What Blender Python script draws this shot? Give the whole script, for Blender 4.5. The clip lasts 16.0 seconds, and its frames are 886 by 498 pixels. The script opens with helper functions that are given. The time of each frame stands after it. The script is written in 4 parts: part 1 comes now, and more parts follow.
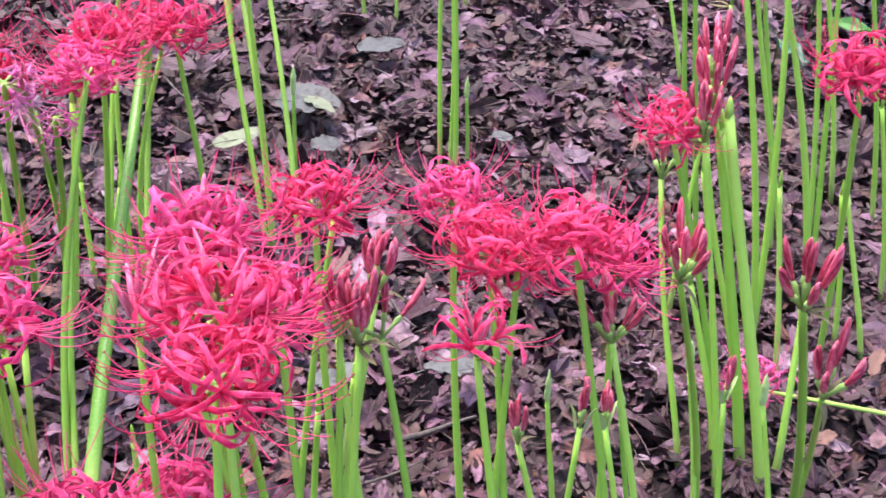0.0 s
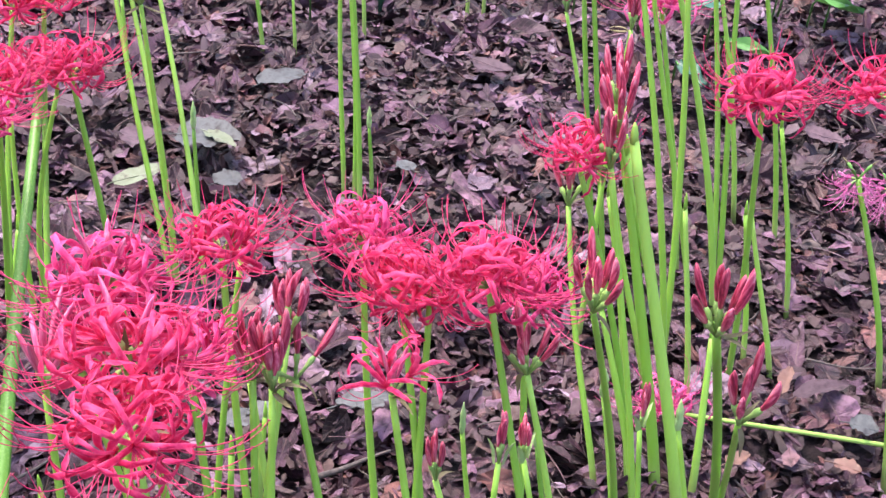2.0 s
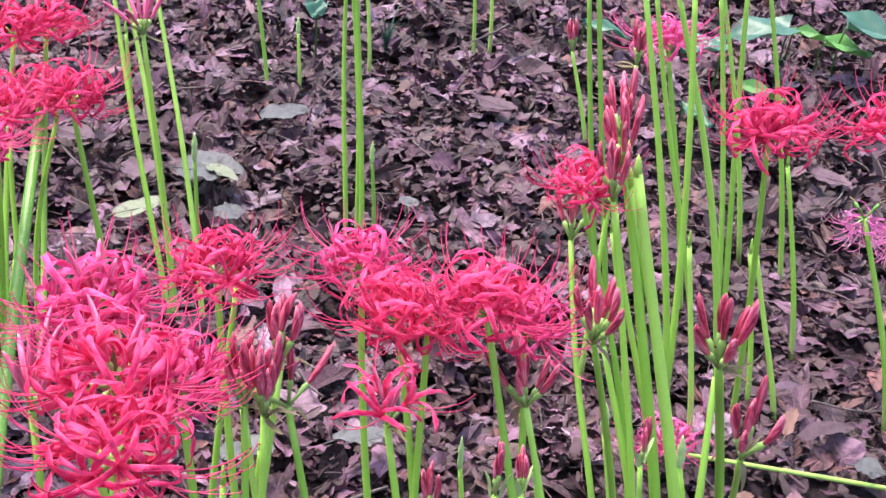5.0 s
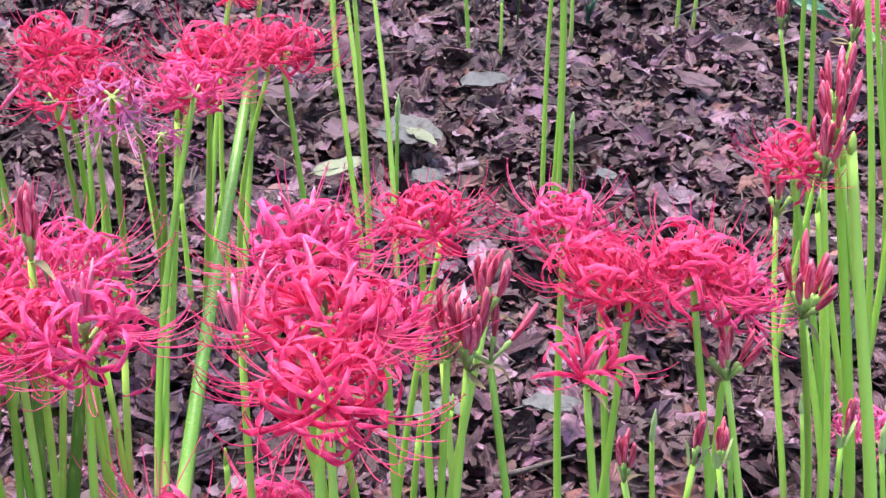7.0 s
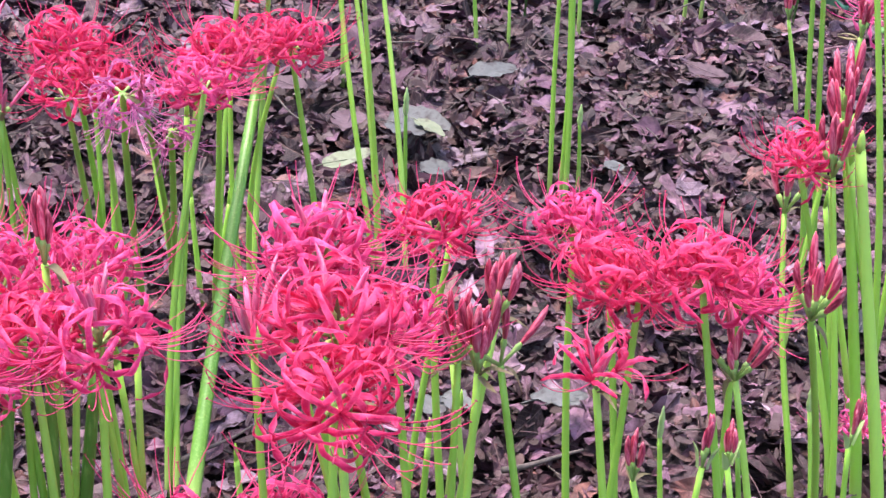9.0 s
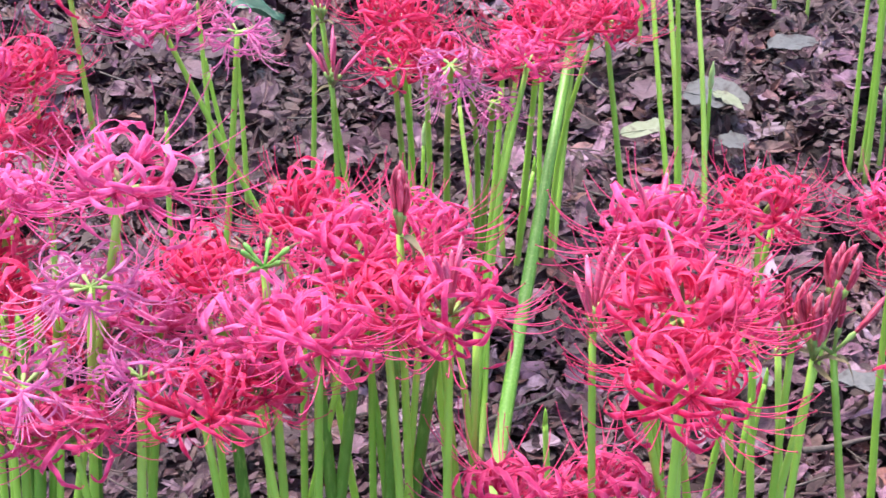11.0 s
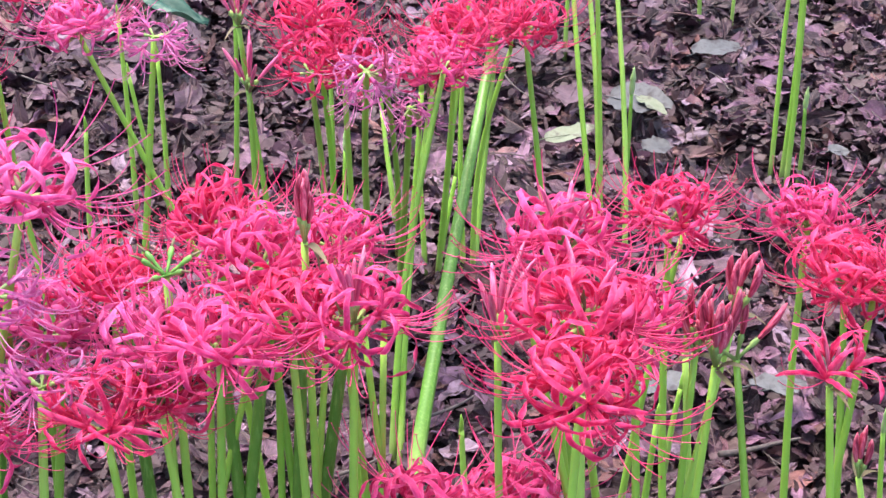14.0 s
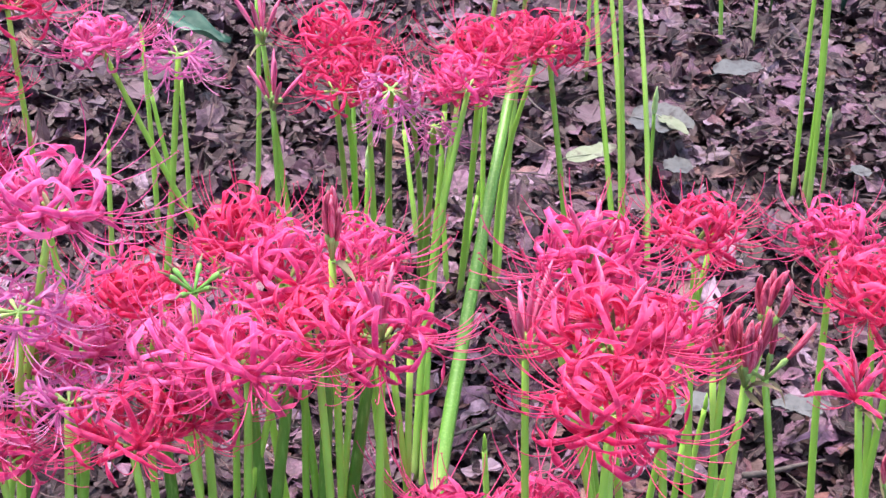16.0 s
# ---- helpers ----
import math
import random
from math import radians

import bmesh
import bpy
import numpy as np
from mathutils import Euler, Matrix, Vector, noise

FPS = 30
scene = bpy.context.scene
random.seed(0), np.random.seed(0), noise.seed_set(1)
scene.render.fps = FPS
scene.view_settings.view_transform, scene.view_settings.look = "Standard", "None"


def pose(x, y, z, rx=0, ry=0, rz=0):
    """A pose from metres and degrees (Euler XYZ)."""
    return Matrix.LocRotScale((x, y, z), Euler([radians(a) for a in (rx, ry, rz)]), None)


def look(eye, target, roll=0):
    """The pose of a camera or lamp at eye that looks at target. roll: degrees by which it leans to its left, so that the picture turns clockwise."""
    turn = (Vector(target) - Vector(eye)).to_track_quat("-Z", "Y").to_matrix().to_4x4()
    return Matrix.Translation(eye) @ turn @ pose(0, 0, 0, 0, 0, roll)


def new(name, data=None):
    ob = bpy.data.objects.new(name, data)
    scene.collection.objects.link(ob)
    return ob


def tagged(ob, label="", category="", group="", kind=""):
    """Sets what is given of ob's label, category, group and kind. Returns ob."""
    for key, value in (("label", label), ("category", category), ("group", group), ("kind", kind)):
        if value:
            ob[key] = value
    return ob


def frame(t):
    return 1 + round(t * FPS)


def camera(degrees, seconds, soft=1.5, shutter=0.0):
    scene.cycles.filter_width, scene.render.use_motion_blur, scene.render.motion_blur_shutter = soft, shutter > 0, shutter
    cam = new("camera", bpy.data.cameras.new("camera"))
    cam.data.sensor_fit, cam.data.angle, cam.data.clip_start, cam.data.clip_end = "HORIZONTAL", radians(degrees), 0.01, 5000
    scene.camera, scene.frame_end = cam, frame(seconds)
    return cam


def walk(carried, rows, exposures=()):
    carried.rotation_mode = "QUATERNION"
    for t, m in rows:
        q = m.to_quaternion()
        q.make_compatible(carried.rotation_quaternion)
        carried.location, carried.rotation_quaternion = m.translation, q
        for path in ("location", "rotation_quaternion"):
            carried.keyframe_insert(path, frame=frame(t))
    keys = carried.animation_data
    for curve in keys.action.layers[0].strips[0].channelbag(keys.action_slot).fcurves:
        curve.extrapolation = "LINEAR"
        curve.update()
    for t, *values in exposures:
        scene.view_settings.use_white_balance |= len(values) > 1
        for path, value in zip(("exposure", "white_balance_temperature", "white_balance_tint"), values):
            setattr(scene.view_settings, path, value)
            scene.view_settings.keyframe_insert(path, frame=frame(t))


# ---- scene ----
# Spider lilies on a woodland floor of fallen leaves, seen from a standing eye that pans across them.
cam = camera(32.14, 16.0, shutter=0.22)


def aim(x, y, z, turn, down, lean):
    """A camera pose: turned to the left, tipped down and leaned, in degrees."""
    return pose(x, y, z, 90 - down, 0, turn) @ pose(0, 0, 0, 0, 0, lean)


PATH = [
    (0, 0.039, -0.013, 1.148, -3.74, 33.12, 5.12),
    (0.5, 0.049, -0.007, 1.152, -6.72, 33.02, 5.75),
    (1, 0.044, 0.000, 1.153, -8.04, 32.68, 5.81),
    (1.5, 0.035, 0.004, 1.150, -8.12, 32.15, 5.70),
    (2, 0.032, 0.005, 1.149, -7.97, 31.94, 5.55),
    (2.5, 0.032, 0.008, 1.150, -7.33, 31.60, 5.39),
    (3, 0.033, 0.005, 1.152, -7.21, 31.33, 5.31),
    (3.5, 0.041, 0.000, 1.154, -7.26, 31.01, 5.34),
    (3.7, 0.043, -0.001, 1.154, -7.32, 30.89, 5.41),
    (5.8, 0.038, 0.020, 1.108, -6.80, 29.93, 6.86),
    (6, 0.029, 0.015, 1.108, -4.61, 30.23, 5.98),
    (6.5, 0.016, 0.008, 1.106, -0.58, 31.05, 4.79),
    (7, 0.020, 0.008, 1.106, 0.15, 31.51, 5.03),
    (7.5, 0.026, 0.012, 1.110, 0.04, 31.71, 5.31),
    (8, 0.026, 0.012, 1.108, -0.12, 31.78, 5.38),
    (8.2, 0.026, 0.013, 1.108, -0.11, 31.78, 5.28),
    (10.3, -0.036, 0.002, 1.158, 5.09, 34.02, 3.73),
    (10.5, -0.044, -0.006, 1.158, 7.10, 34.21, 2.90),
    (11, -0.059, -0.016, 1.156, 10.97, 34.55, 1.68),
    (11.5, -0.061, -0.019, 1.157, 12.99, 34.73, 1.22),
    (12, -0.052, -0.010, 1.155, 13.07, 34.89, 1.40),
    (12.5, -0.047, -0.001, 1.153, 12.91, 35.04, 1.46),
    (13, -0.031, 0.004, 1.154, 10.59, 34.86, 2.46),
    (13.5, -0.024, -0.000, 1.158, 8.66, 34.69, 3.17),
    (14, -0.029, -0.007, 1.161, 8.53, 34.42, 2.95),
    (14.5, -0.031, -0.011, 1.164, 8.61, 34.15, 2.81),
    (15, -0.035, -0.011, 1.161, 8.96, 34.00, 2.63),
    (15.5, -0.039, -0.008, 1.159, 9.15, 33.91, 2.64),
    (16, -0.040, -0.007, 1.157, 9.18, 33.69, 2.86),
]
walk(cam, [(row[0], aim(*row[1:])) for row in PATH])

# ---- light: bright shade under an open, hazy sky ----
world = bpy.data.worlds.new("sky")
scene.world = world
world.use_nodes = True
wn = world.node_tree.nodes
sky = wn.new("ShaderNodeTexSky")
sky.sky_type, sky.sun_disc = "NISHITA", False
sky.sun_elevation, sky.sun_rotation = radians(72), radians(-50)
sky.air_density, sky.dust_density, sky.ozone_density = 1.0, 3.0, 1.0
world.node_tree.links.new(sky.outputs[0], wn["Background"].inputs[0])
wn["Background"].inputs[1].default_value = 0.12

sun_data = bpy.data.lights.new("sun", "SUN")
sun_data.energy, sun_data.angle, sun_data.color = 1.75, radians(26), (1.0, 0.95, 0.9)
sun = new("sun", sun_data)
# the light comes from above, a little from the left and from the far bank
sun.matrix_world = look((-0.6, 0.5, 2.4), (0, 0, 0))
scene.view_settings.exposure = 2.08


# ---- materials ----
def ramp(nt, fac, stops):
    node = nt.nodes.new("ShaderNodeValToRGB")
    els = node.color_ramp.elements
    while len(els) < len(stops):
        els.new(0.5)
    for el, (p, c) in zip(els, stops):
        el.position, el.color = p, (*c, 1)
    nt.links.new(fac, node.inputs[0])
    return node.outputs[0]


def noise_tex(nt, scale, detail=4.0, rough=0.6, coord="Object", stretch=None):
    tc = nt.nodes.new("ShaderNodeTexCoord")
    out = tc.outputs[coord]
    if stretch:
        mp = nt.nodes.new("ShaderNodeMapping")
        mp.inputs["Scale"].default_value = stretch
        nt.links.new(out, mp.inputs[0])
        out = mp.outputs[0]
    n = nt.nodes.new("ShaderNodeTexNoise")
    n.inputs["Scale"].default_value, n.inputs["Detail"].default_value = scale, detail
    n.inputs["Roughness"].default_value = rough
    nt.links.new(out, n.inputs["Vector"])
    return n.outputs["Fac"]


def mix(nt, a, b, fac, how="MIX"):
    m = nt.nodes.new("ShaderNodeMix")
    m.data_type, m.blend_type = "RGBA", how
    for sock, v in ((m.inputs[0], fac), (m.inputs[6], a), (m.inputs[7], b)):
        if hasattr(v, "is_linked"):
            nt.links.new(v, sock)
        else:
            sock.default_value = v if isinstance(v, float) else (*v, 1)
    return m.outputs[2]


def bump(nt, height, strength, distance, shader):
    b = nt.nodes.new("ShaderNodeBump")
    b.inputs["Strength"].default_value, b.inputs["Distance"].default_value = strength, distance
    nt.links.new(height, b.inputs["Height"])
    nt.links.new(b.outputs[0], shader.inputs["Normal"])


def material(name, rough=0.5, spec=0.4):
    m = bpy.data.materials.new(name)
    m.use_nodes = True
    b = m.node_tree.nodes["Principled BSDF"]
    b.inputs["Roughness"].default_value = rough
    b.inputs["Specular IOR Level"].default_value = spec
    return m, m.node_tree, b


def thin(m, nt, b, colour, share):
    """Lets a share of the light through a thin petal or leaf."""
    tr = nt.nodes.new("ShaderNodeBsdfTranslucent")
    ms = nt.nodes.new("ShaderNodeMixShader")
    ms.inputs[0].default_value = share
    nt.links.new(colour, tr.inputs[0])
    nt.links.new(b.outputs[0], ms.inputs[1])
    nt.links.new(tr.outputs[0], ms.inputs[2])
    nt.links.new(ms.outputs[0], nt.nodes["Material Output"].inputs[0])


def petal_material(name, dark, mid, light, pale, rough=0.5, share=0.36):
    m, nt, b = material(name, rough, 0.14)
    info = nt.nodes.new("ShaderNodeObjectInfo")
    col = ramp(nt, info.outputs["Random"], ((0.0, dark), (0.5, mid), (1.0, light)))
    vein = noise_tex(nt, 260, 3, 0.6, "Object", (0.25, 1.6, 1.6))
    col = mix(nt, col, light, ramp(nt, vein, ((0.45, (0, 0, 0)), (0.72, (0.65, 0.65, 0.65)))))
    # deeper colour in streaks and patches along the strap
    deep = noise_tex(nt, 70, 3, 0.6, "Object", (0.6, 2.0, 2.0))
    col = mix(nt, col, dark, ramp(nt, deep, ((0.46, (0, 0, 0)), (0.62, (0.75, 0.75, 0.75)))))
    # crinkled margins paler than the strap, with their glossy rim highlight put into the colour
    at = nt.nodes.new("ShaderNodeAttribute")
    at.attribute_name = "margin"
    col = mix(nt, col, pale, ramp(nt, at.outputs["Fac"], ((0.6, (0, 0, 0)), (1.0, (0.65, 0.65, 0.65)))))
    nt.links.new(col, b.inputs["Base Color"])
    bump(nt, vein, 0.25, 0.0006, b)
    thin(m, nt, b, col, share)
    return m


PETAL = {
    "red": petal_material("petal_red", (0.52, 0.014, 0.080), (0.72, 0.034, 0.140), (0.80, 0.085, 0.23), (0.83, 0.14, 0.29)),
    "rose": petal_material("petal_rose", (0.56, 0.026, 0.135), (0.73, 0.056, 0.215), (0.81, 0.12, 0.32), (0.84, 0.18, 0.38)),
    "pink": petal_material("petal_pink", (0.62, 0.055, 0.225), (0.76, 0.10, 0.31), (0.83, 0.19, 0.43), (0.85, 0.26, 0.48)),
    "lilac": petal_material("petal_lilac", (0.54, 0.080, 0.29), (0.67, 0.15, 0.39), (0.76, 0.29, 0.52), (0.80, 0.38, 0.58)),
}


def filament_material(name, a, c):
    m, nt, b = material(name, 0.45, 0.3)
    info = nt.nodes.new("ShaderNodeObjectInfo")
    col = ramp(nt, info.outputs["Random"], ((0.0, a), (1.0, c)))
    nt.links.new(mix(nt, col, a, noise_tex(nt, 40, 2)), b.inputs["Base Color"])
    return m


FILAMENT = {
    "red": filament_material("filament_red", (0.48, 0.022, 0.10), (0.74, 0.075, 0.20)),
    "rose": filament_material("filament_rose", (0.53, 0.035, 0.14), (0.77, 0.11, 0.28)),
    "pink": filament_material("filament_pink", (0.55, 0.05, 0.20), (0.78, 0.13, 0.36)),
    "lilac": filament_material("filament_lilac", (0.56, 0.13, 0.33), (0.76, 0.34, 0.55)),
}
ANTHER = filament_material("anther", (0.30, 0.03, 0.07), (0.55, 0.10, 0.16))


def stem_material(name, greens):
    m, nt, b = material(name, 0.40, 0.4)
    info = nt.nodes.new("ShaderNodeObjectInfo")
    col = ramp(nt, info.outputs["Random"], greens)
    streak = noise_tex(nt, 90, 4, 0.6, "Object", (4, 4, 0.12))
    col = mix(nt, col, (0.32, 0.50, 0.13), ramp(nt, streak, ((0.52, (0, 0, 0)), (0.72, (0.5, 0.5, 0.5)))))
    blotch = noise_tex(nt, 9, 3, 0.6, "Object", (1, 1, 0.35))
    col = mix(nt, col, (0.12, 0.24, 0.03), ramp(nt, blotch, ((0.48, (0, 0, 0)), (0.7, (0.55, 0.55, 0.55)))))
    # the lowest few centimetres of a scape are blanched and yellowish
    tc = nt.nodes.new("ShaderNodeTexCoord")
    sep = nt.nodes.new("ShaderNodeSeparateXYZ")
    nt.links.new(tc.outputs["Object"], sep.inputs[0])
    low = ramp(nt, sep.outputs[2], ((0.0, (0.75, 0.75, 0.75)), (0.055, (0, 0, 0))))
    col = mix(nt, col, (0.38, 0.47, 0.14), low)
    nt.links.new(col, b.inputs["Base Color"])
    bump(nt, streak, 0.2, 0.0006, b)
    return m


STEM = stem_material("stem_green", ((0.0, (0.205, 0.40, 0.052)), (0.35, (0.30, 0.545, 0.07)), (0.75, (0.345, 0.60, 0.082)), (1.0, (0.385, 0.62, 0.115))))
# deeper green for thick stems of the left mass and one upper left
STEM_DEEP = stem_material("deep_stem_green", ((0.0, (0.075, 0.185, 0.025)), (0.5, (0.10, 0.235, 0.032)), (1.0, (0.13, 0.285, 0.042))))


def plain(name, stops, scale, rough, spec=0.4, share=0.0, relief=0.001, stretch=None):
    m, nt, b = material(name, rough, spec)
    n = noise_tex(nt, scale, 5, 0.62, "Object", stretch)
    info = nt.nodes.new("ShaderNodeObjectInfo")
    col = ramp(nt, n, stops)
    hsv = nt.nodes.new("ShaderNodeHueSaturation")
    mr = nt.nodes.new("ShaderNodeMapRange")
    mr.inputs[3].default_value, mr.inputs[4].default_value = 0.8, 1.2
    nt.links.new(info.outputs["Random"], mr.inputs[0])
    nt.links.new(mr.outputs[0], hsv.inputs["Value"])
    nt.links.new(col, hsv.inputs["Color"])
    nt.links.new(hsv.outputs[0], b.inputs["Base Color"])
    bump(nt, n, 0.5, relief, b)
    if share:
        thin(m, nt, b, hsv.outputs[0], share)
    return m


BUD = plain("bud_maroon", ((0.37, (0.18, 0.010, 0.032)), (0.46, (0.46, 0.042, 0.098)), (0.54, (0.66, 0.13, 0.21)), (0.66, (0.76, 0.34, 0.38))), 120, 0.45,
            stretch=(2.2, 2.2, 0.18))
BUD_PINK = plain("bud_rose", ((0.36, (0.42, 0.035, 0.12)), (0.47, (0.66, 0.10, 0.23)), (0.55, (0.76, 0.22, 0.34)), (0.66, (0.82, 0.46, 0.50))), 120, 0.45,
                 stretch=(2.2, 2.2, 0.18))
PEDICEL = plain("pedicel_green", ((0.3, (0.19, 0.34, 0.07)), (0.7, (0.36, 0.46, 0.17))), 60, 0.45)
CAPSULE = plain("capsule_green", ((0.3, (0.06, 0.20, 0.03)), (0.7, (0.19, 0.36, 0.08))), 80, 0.4)
SPATHE = plain("spathe_papery", ((0.3, (0.15, 0.14, 0.07)), (0.55, (0.22, 0.17, 0.10)), (0.75, (0.19, 0.09, 0.08))), 60, 0.6,
               share=0.25, stretch=(1, 1, 0.3))
SHEATH = plain("sheath_green", ((0.3, (0.26, 0.42, 0.12)), (0.6, (0.42, 0.54, 0.25)), (0.8, (0.48, 0.40, 0.28))), 70, 0.5,
               stretch=(2, 2, 0.2))
BROAD = plain("broad_leaf_green", ((0.3, (0.022, 0.075, 0.055)), (0.6, (0.042, 0.115, 0.080)), (0.8, (0.08, 0.16, 0.115))), 26, 0.42,
              share=0.15)
BROAD_LIGHT = plain("young_leaf_green", ((0.3, (0.05, 0.15, 0.03)), (0.7, (0.10, 0.25, 0.06))), 26, 0.42, share=0.2)
TWIG = plain("twig_bark", ((0.3, (0.035, 0.028, 0.028)), (0.7, (0.14, 0.105, 0.10))), 90, 0.75)
PALE = plain("bleached_leaf", ((0.3, (0.060, 0.058, 0.060)), (0.52, (0.105, 0.103, 0.108)), (0.68, (0.04, 0.03, 0.033))), 45, 0.6, 0.2)
YELLOW = plain("yellow_leaf", ((0.3, (0.125, 0.14, 0.09)), (0.55, (0.17, 0.185, 0.13)), (0.68, (0.07, 0.055, 0.045))), 45, 0.6, 0.2)
PALE_DARK = plain("brown_large_leaf", ((0.3, (0.045, 0.024, 0.032)), (0.55, (0.105, 0.062, 0.078)), (0.7, (0.05, 0.03, 0.034))), 55, 0.6, 0.2)
TAN = plain("russet_leaf", ((0.3, (0.13, 0.062, 0.048)), (0.6, (0.19, 0.095, 0.075)), (0.8, (0.07, 0.036, 0.03))), 45, 0.5)
STONE = plain("pebble_stone", ((0.3, (0.12, 0.082, 0.076)), (0.7, (0.20, 0.14, 0.13))), 60, 0.7)


def calc(nt, op, a, c=0.0):
    n = nt.nodes.new("ShaderNodeMath")
    n.operation = op
    for sock, v in zip(n.inputs, (a, c)):
        if hasattr(v, "is_linked"):
            nt.links.new(v, sock)
        else:
            sock.default_value = v
    return n.outputs[0]


def litter_material(name="leaf_litter_brown", decay_shade=0.0, dry=1.0):
    """Dead leaves: each its own brown or mauve, blotched, with a midrib and slanting veins along its own axes."""
    m, nt, b = material(name, 0.52, 0.3)
    geo = nt.nodes.new("ShaderNodeNewGeometry")
    info = nt.nodes.new("ShaderNodeObjectInfo")
    wrap = calc(nt, "FRACT", calc(nt, "ADD", geo.outputs["Random Per Island"], info.outputs["Random"]))
    col = ramp(nt, wrap, (
        (0.0, (0.009, 0.004, 0.006)), (0.24, (0.040, 0.017, 0.025)), (0.44, (0.092, 0.040, 0.062)), (0.62, (0.158, 0.073, 0.120)),
        (0.78, (0.220, 0.116, 0.180)), (0.85, (0.145, 0.056, 0.053)), (0.91, (0.195, 0.088, 0.082)), (0.95, (0.235, 0.142, 0.205)), (1.0, (0.265, 0.180, 0.240))))
    col = mix(nt, col, (dry, dry, dry), 1.0, "MULTIPLY")
    fine = noise_tex(nt, 150, 6, 0.7)
    blot = noise_tex(nt, 34, 5, 0.65)
    col = mix(nt, col, (0.014, 0.008, 0.010), ramp(nt, blot, ((0.45, (0, 0, 0)), (0.66, (0.85, 0.85, 0.85)))))
    col = mix(nt, col, (0.21, 0.125, 0.17), ramp(nt, fine, ((0.55, (0, 0, 0)), (0.80, (0.4, 0.4, 0.4)))))
    # darker patches a hand to an arm across, three at set places; rot and gap shade darken the crumbled bits
    patch_noise = nt.nodes.new("ShaderNodeTexNoise")
    patch_noise.inputs["Scale"].default_value, patch_noise.inputs["Detail"].default_value = 3.1, 3.0
    nt.links.new(geo.outputs["Position"], patch_noise.inputs["Vector"])
    mottled = patch_noise.outputs["Fac"]
    for spot, reach in (((-0.71, 1.94, 0), 0.30), ((0.99, 2.14, 0), 0.34), ((0.40, 2.43, 0), 0.16)):
        far = nt.nodes.new("ShaderNodeVectorMath")
        far.operation = "DISTANCE"
        far.inputs[1].default_value = spot
        nt.links.new(geo.outputs["Position"], far.inputs[0])
        near = calc(nt, "MAXIMUM", calc(nt, "SUBTRACT", 1.0, calc(nt, "DIVIDE", far.outputs["Value"], reach)), 0.0)
        mottled = calc(nt, "ADD", mottled, calc(nt, "MULTIPLY", near, 0.22))
    col = mix(nt, col, (0.026, 0.014, 0.017), ramp(nt, mottled, ((0.50, (decay_shade, decay_shade, decay_shade)), (0.68, (0.72, 0.72, 0.72)))))
    at = nt.nodes.new("ShaderNodeAttribute")
    at.attribute_name = "leaf_axes"
    sep = nt.nodes.new("ShaderNodeSeparateXYZ")
    nt.links.new(at.outputs["Vector"], sep.inputs[0])
    side = calc(nt, "ABSOLUTE", sep.outputs[1])
    rib = calc(nt, "LESS_THAN", side, 0.016)
    slant = calc(nt, "SINE", calc(nt, "MULTIPLY", calc(nt, "SUBTRACT", sep.outputs[0], calc(nt, "MULTIPLY", side, 0.9)), 46.0))
    veins = calc(nt, "MAXIMUM", rib, calc(nt, "MULTIPLY", calc(nt, "GREATER_THAN", slant, 0.9), 0.45))
    col = mix(nt, col, (0.17, 0.105, 0.10), calc(nt, "MULTIPLY", veins, 0.5))
    nt.links.new(col, b.inputs["Base Color"])
    nt.links.new(ramp(nt, blot, ((0.3, (0.36, 0.36, 0.36)), (0.7, (0.66, 0.66, 0.66)))), b.inputs["Roughness"])
    bump(nt, calc(nt, "ADD", fine, calc(nt, "MULTIPLY", veins, 0.5)), 0.8, 0.0022, b)
    return m


LITTER = litter_material()
# crumbs darkened for rot and to paint in the shade between whole leaves
CRUMBS = litter_material("leaf_crumbs_dark", 0.72)
DRY = litter_material("dry_leaf_mauve", 0.0, 1.35)


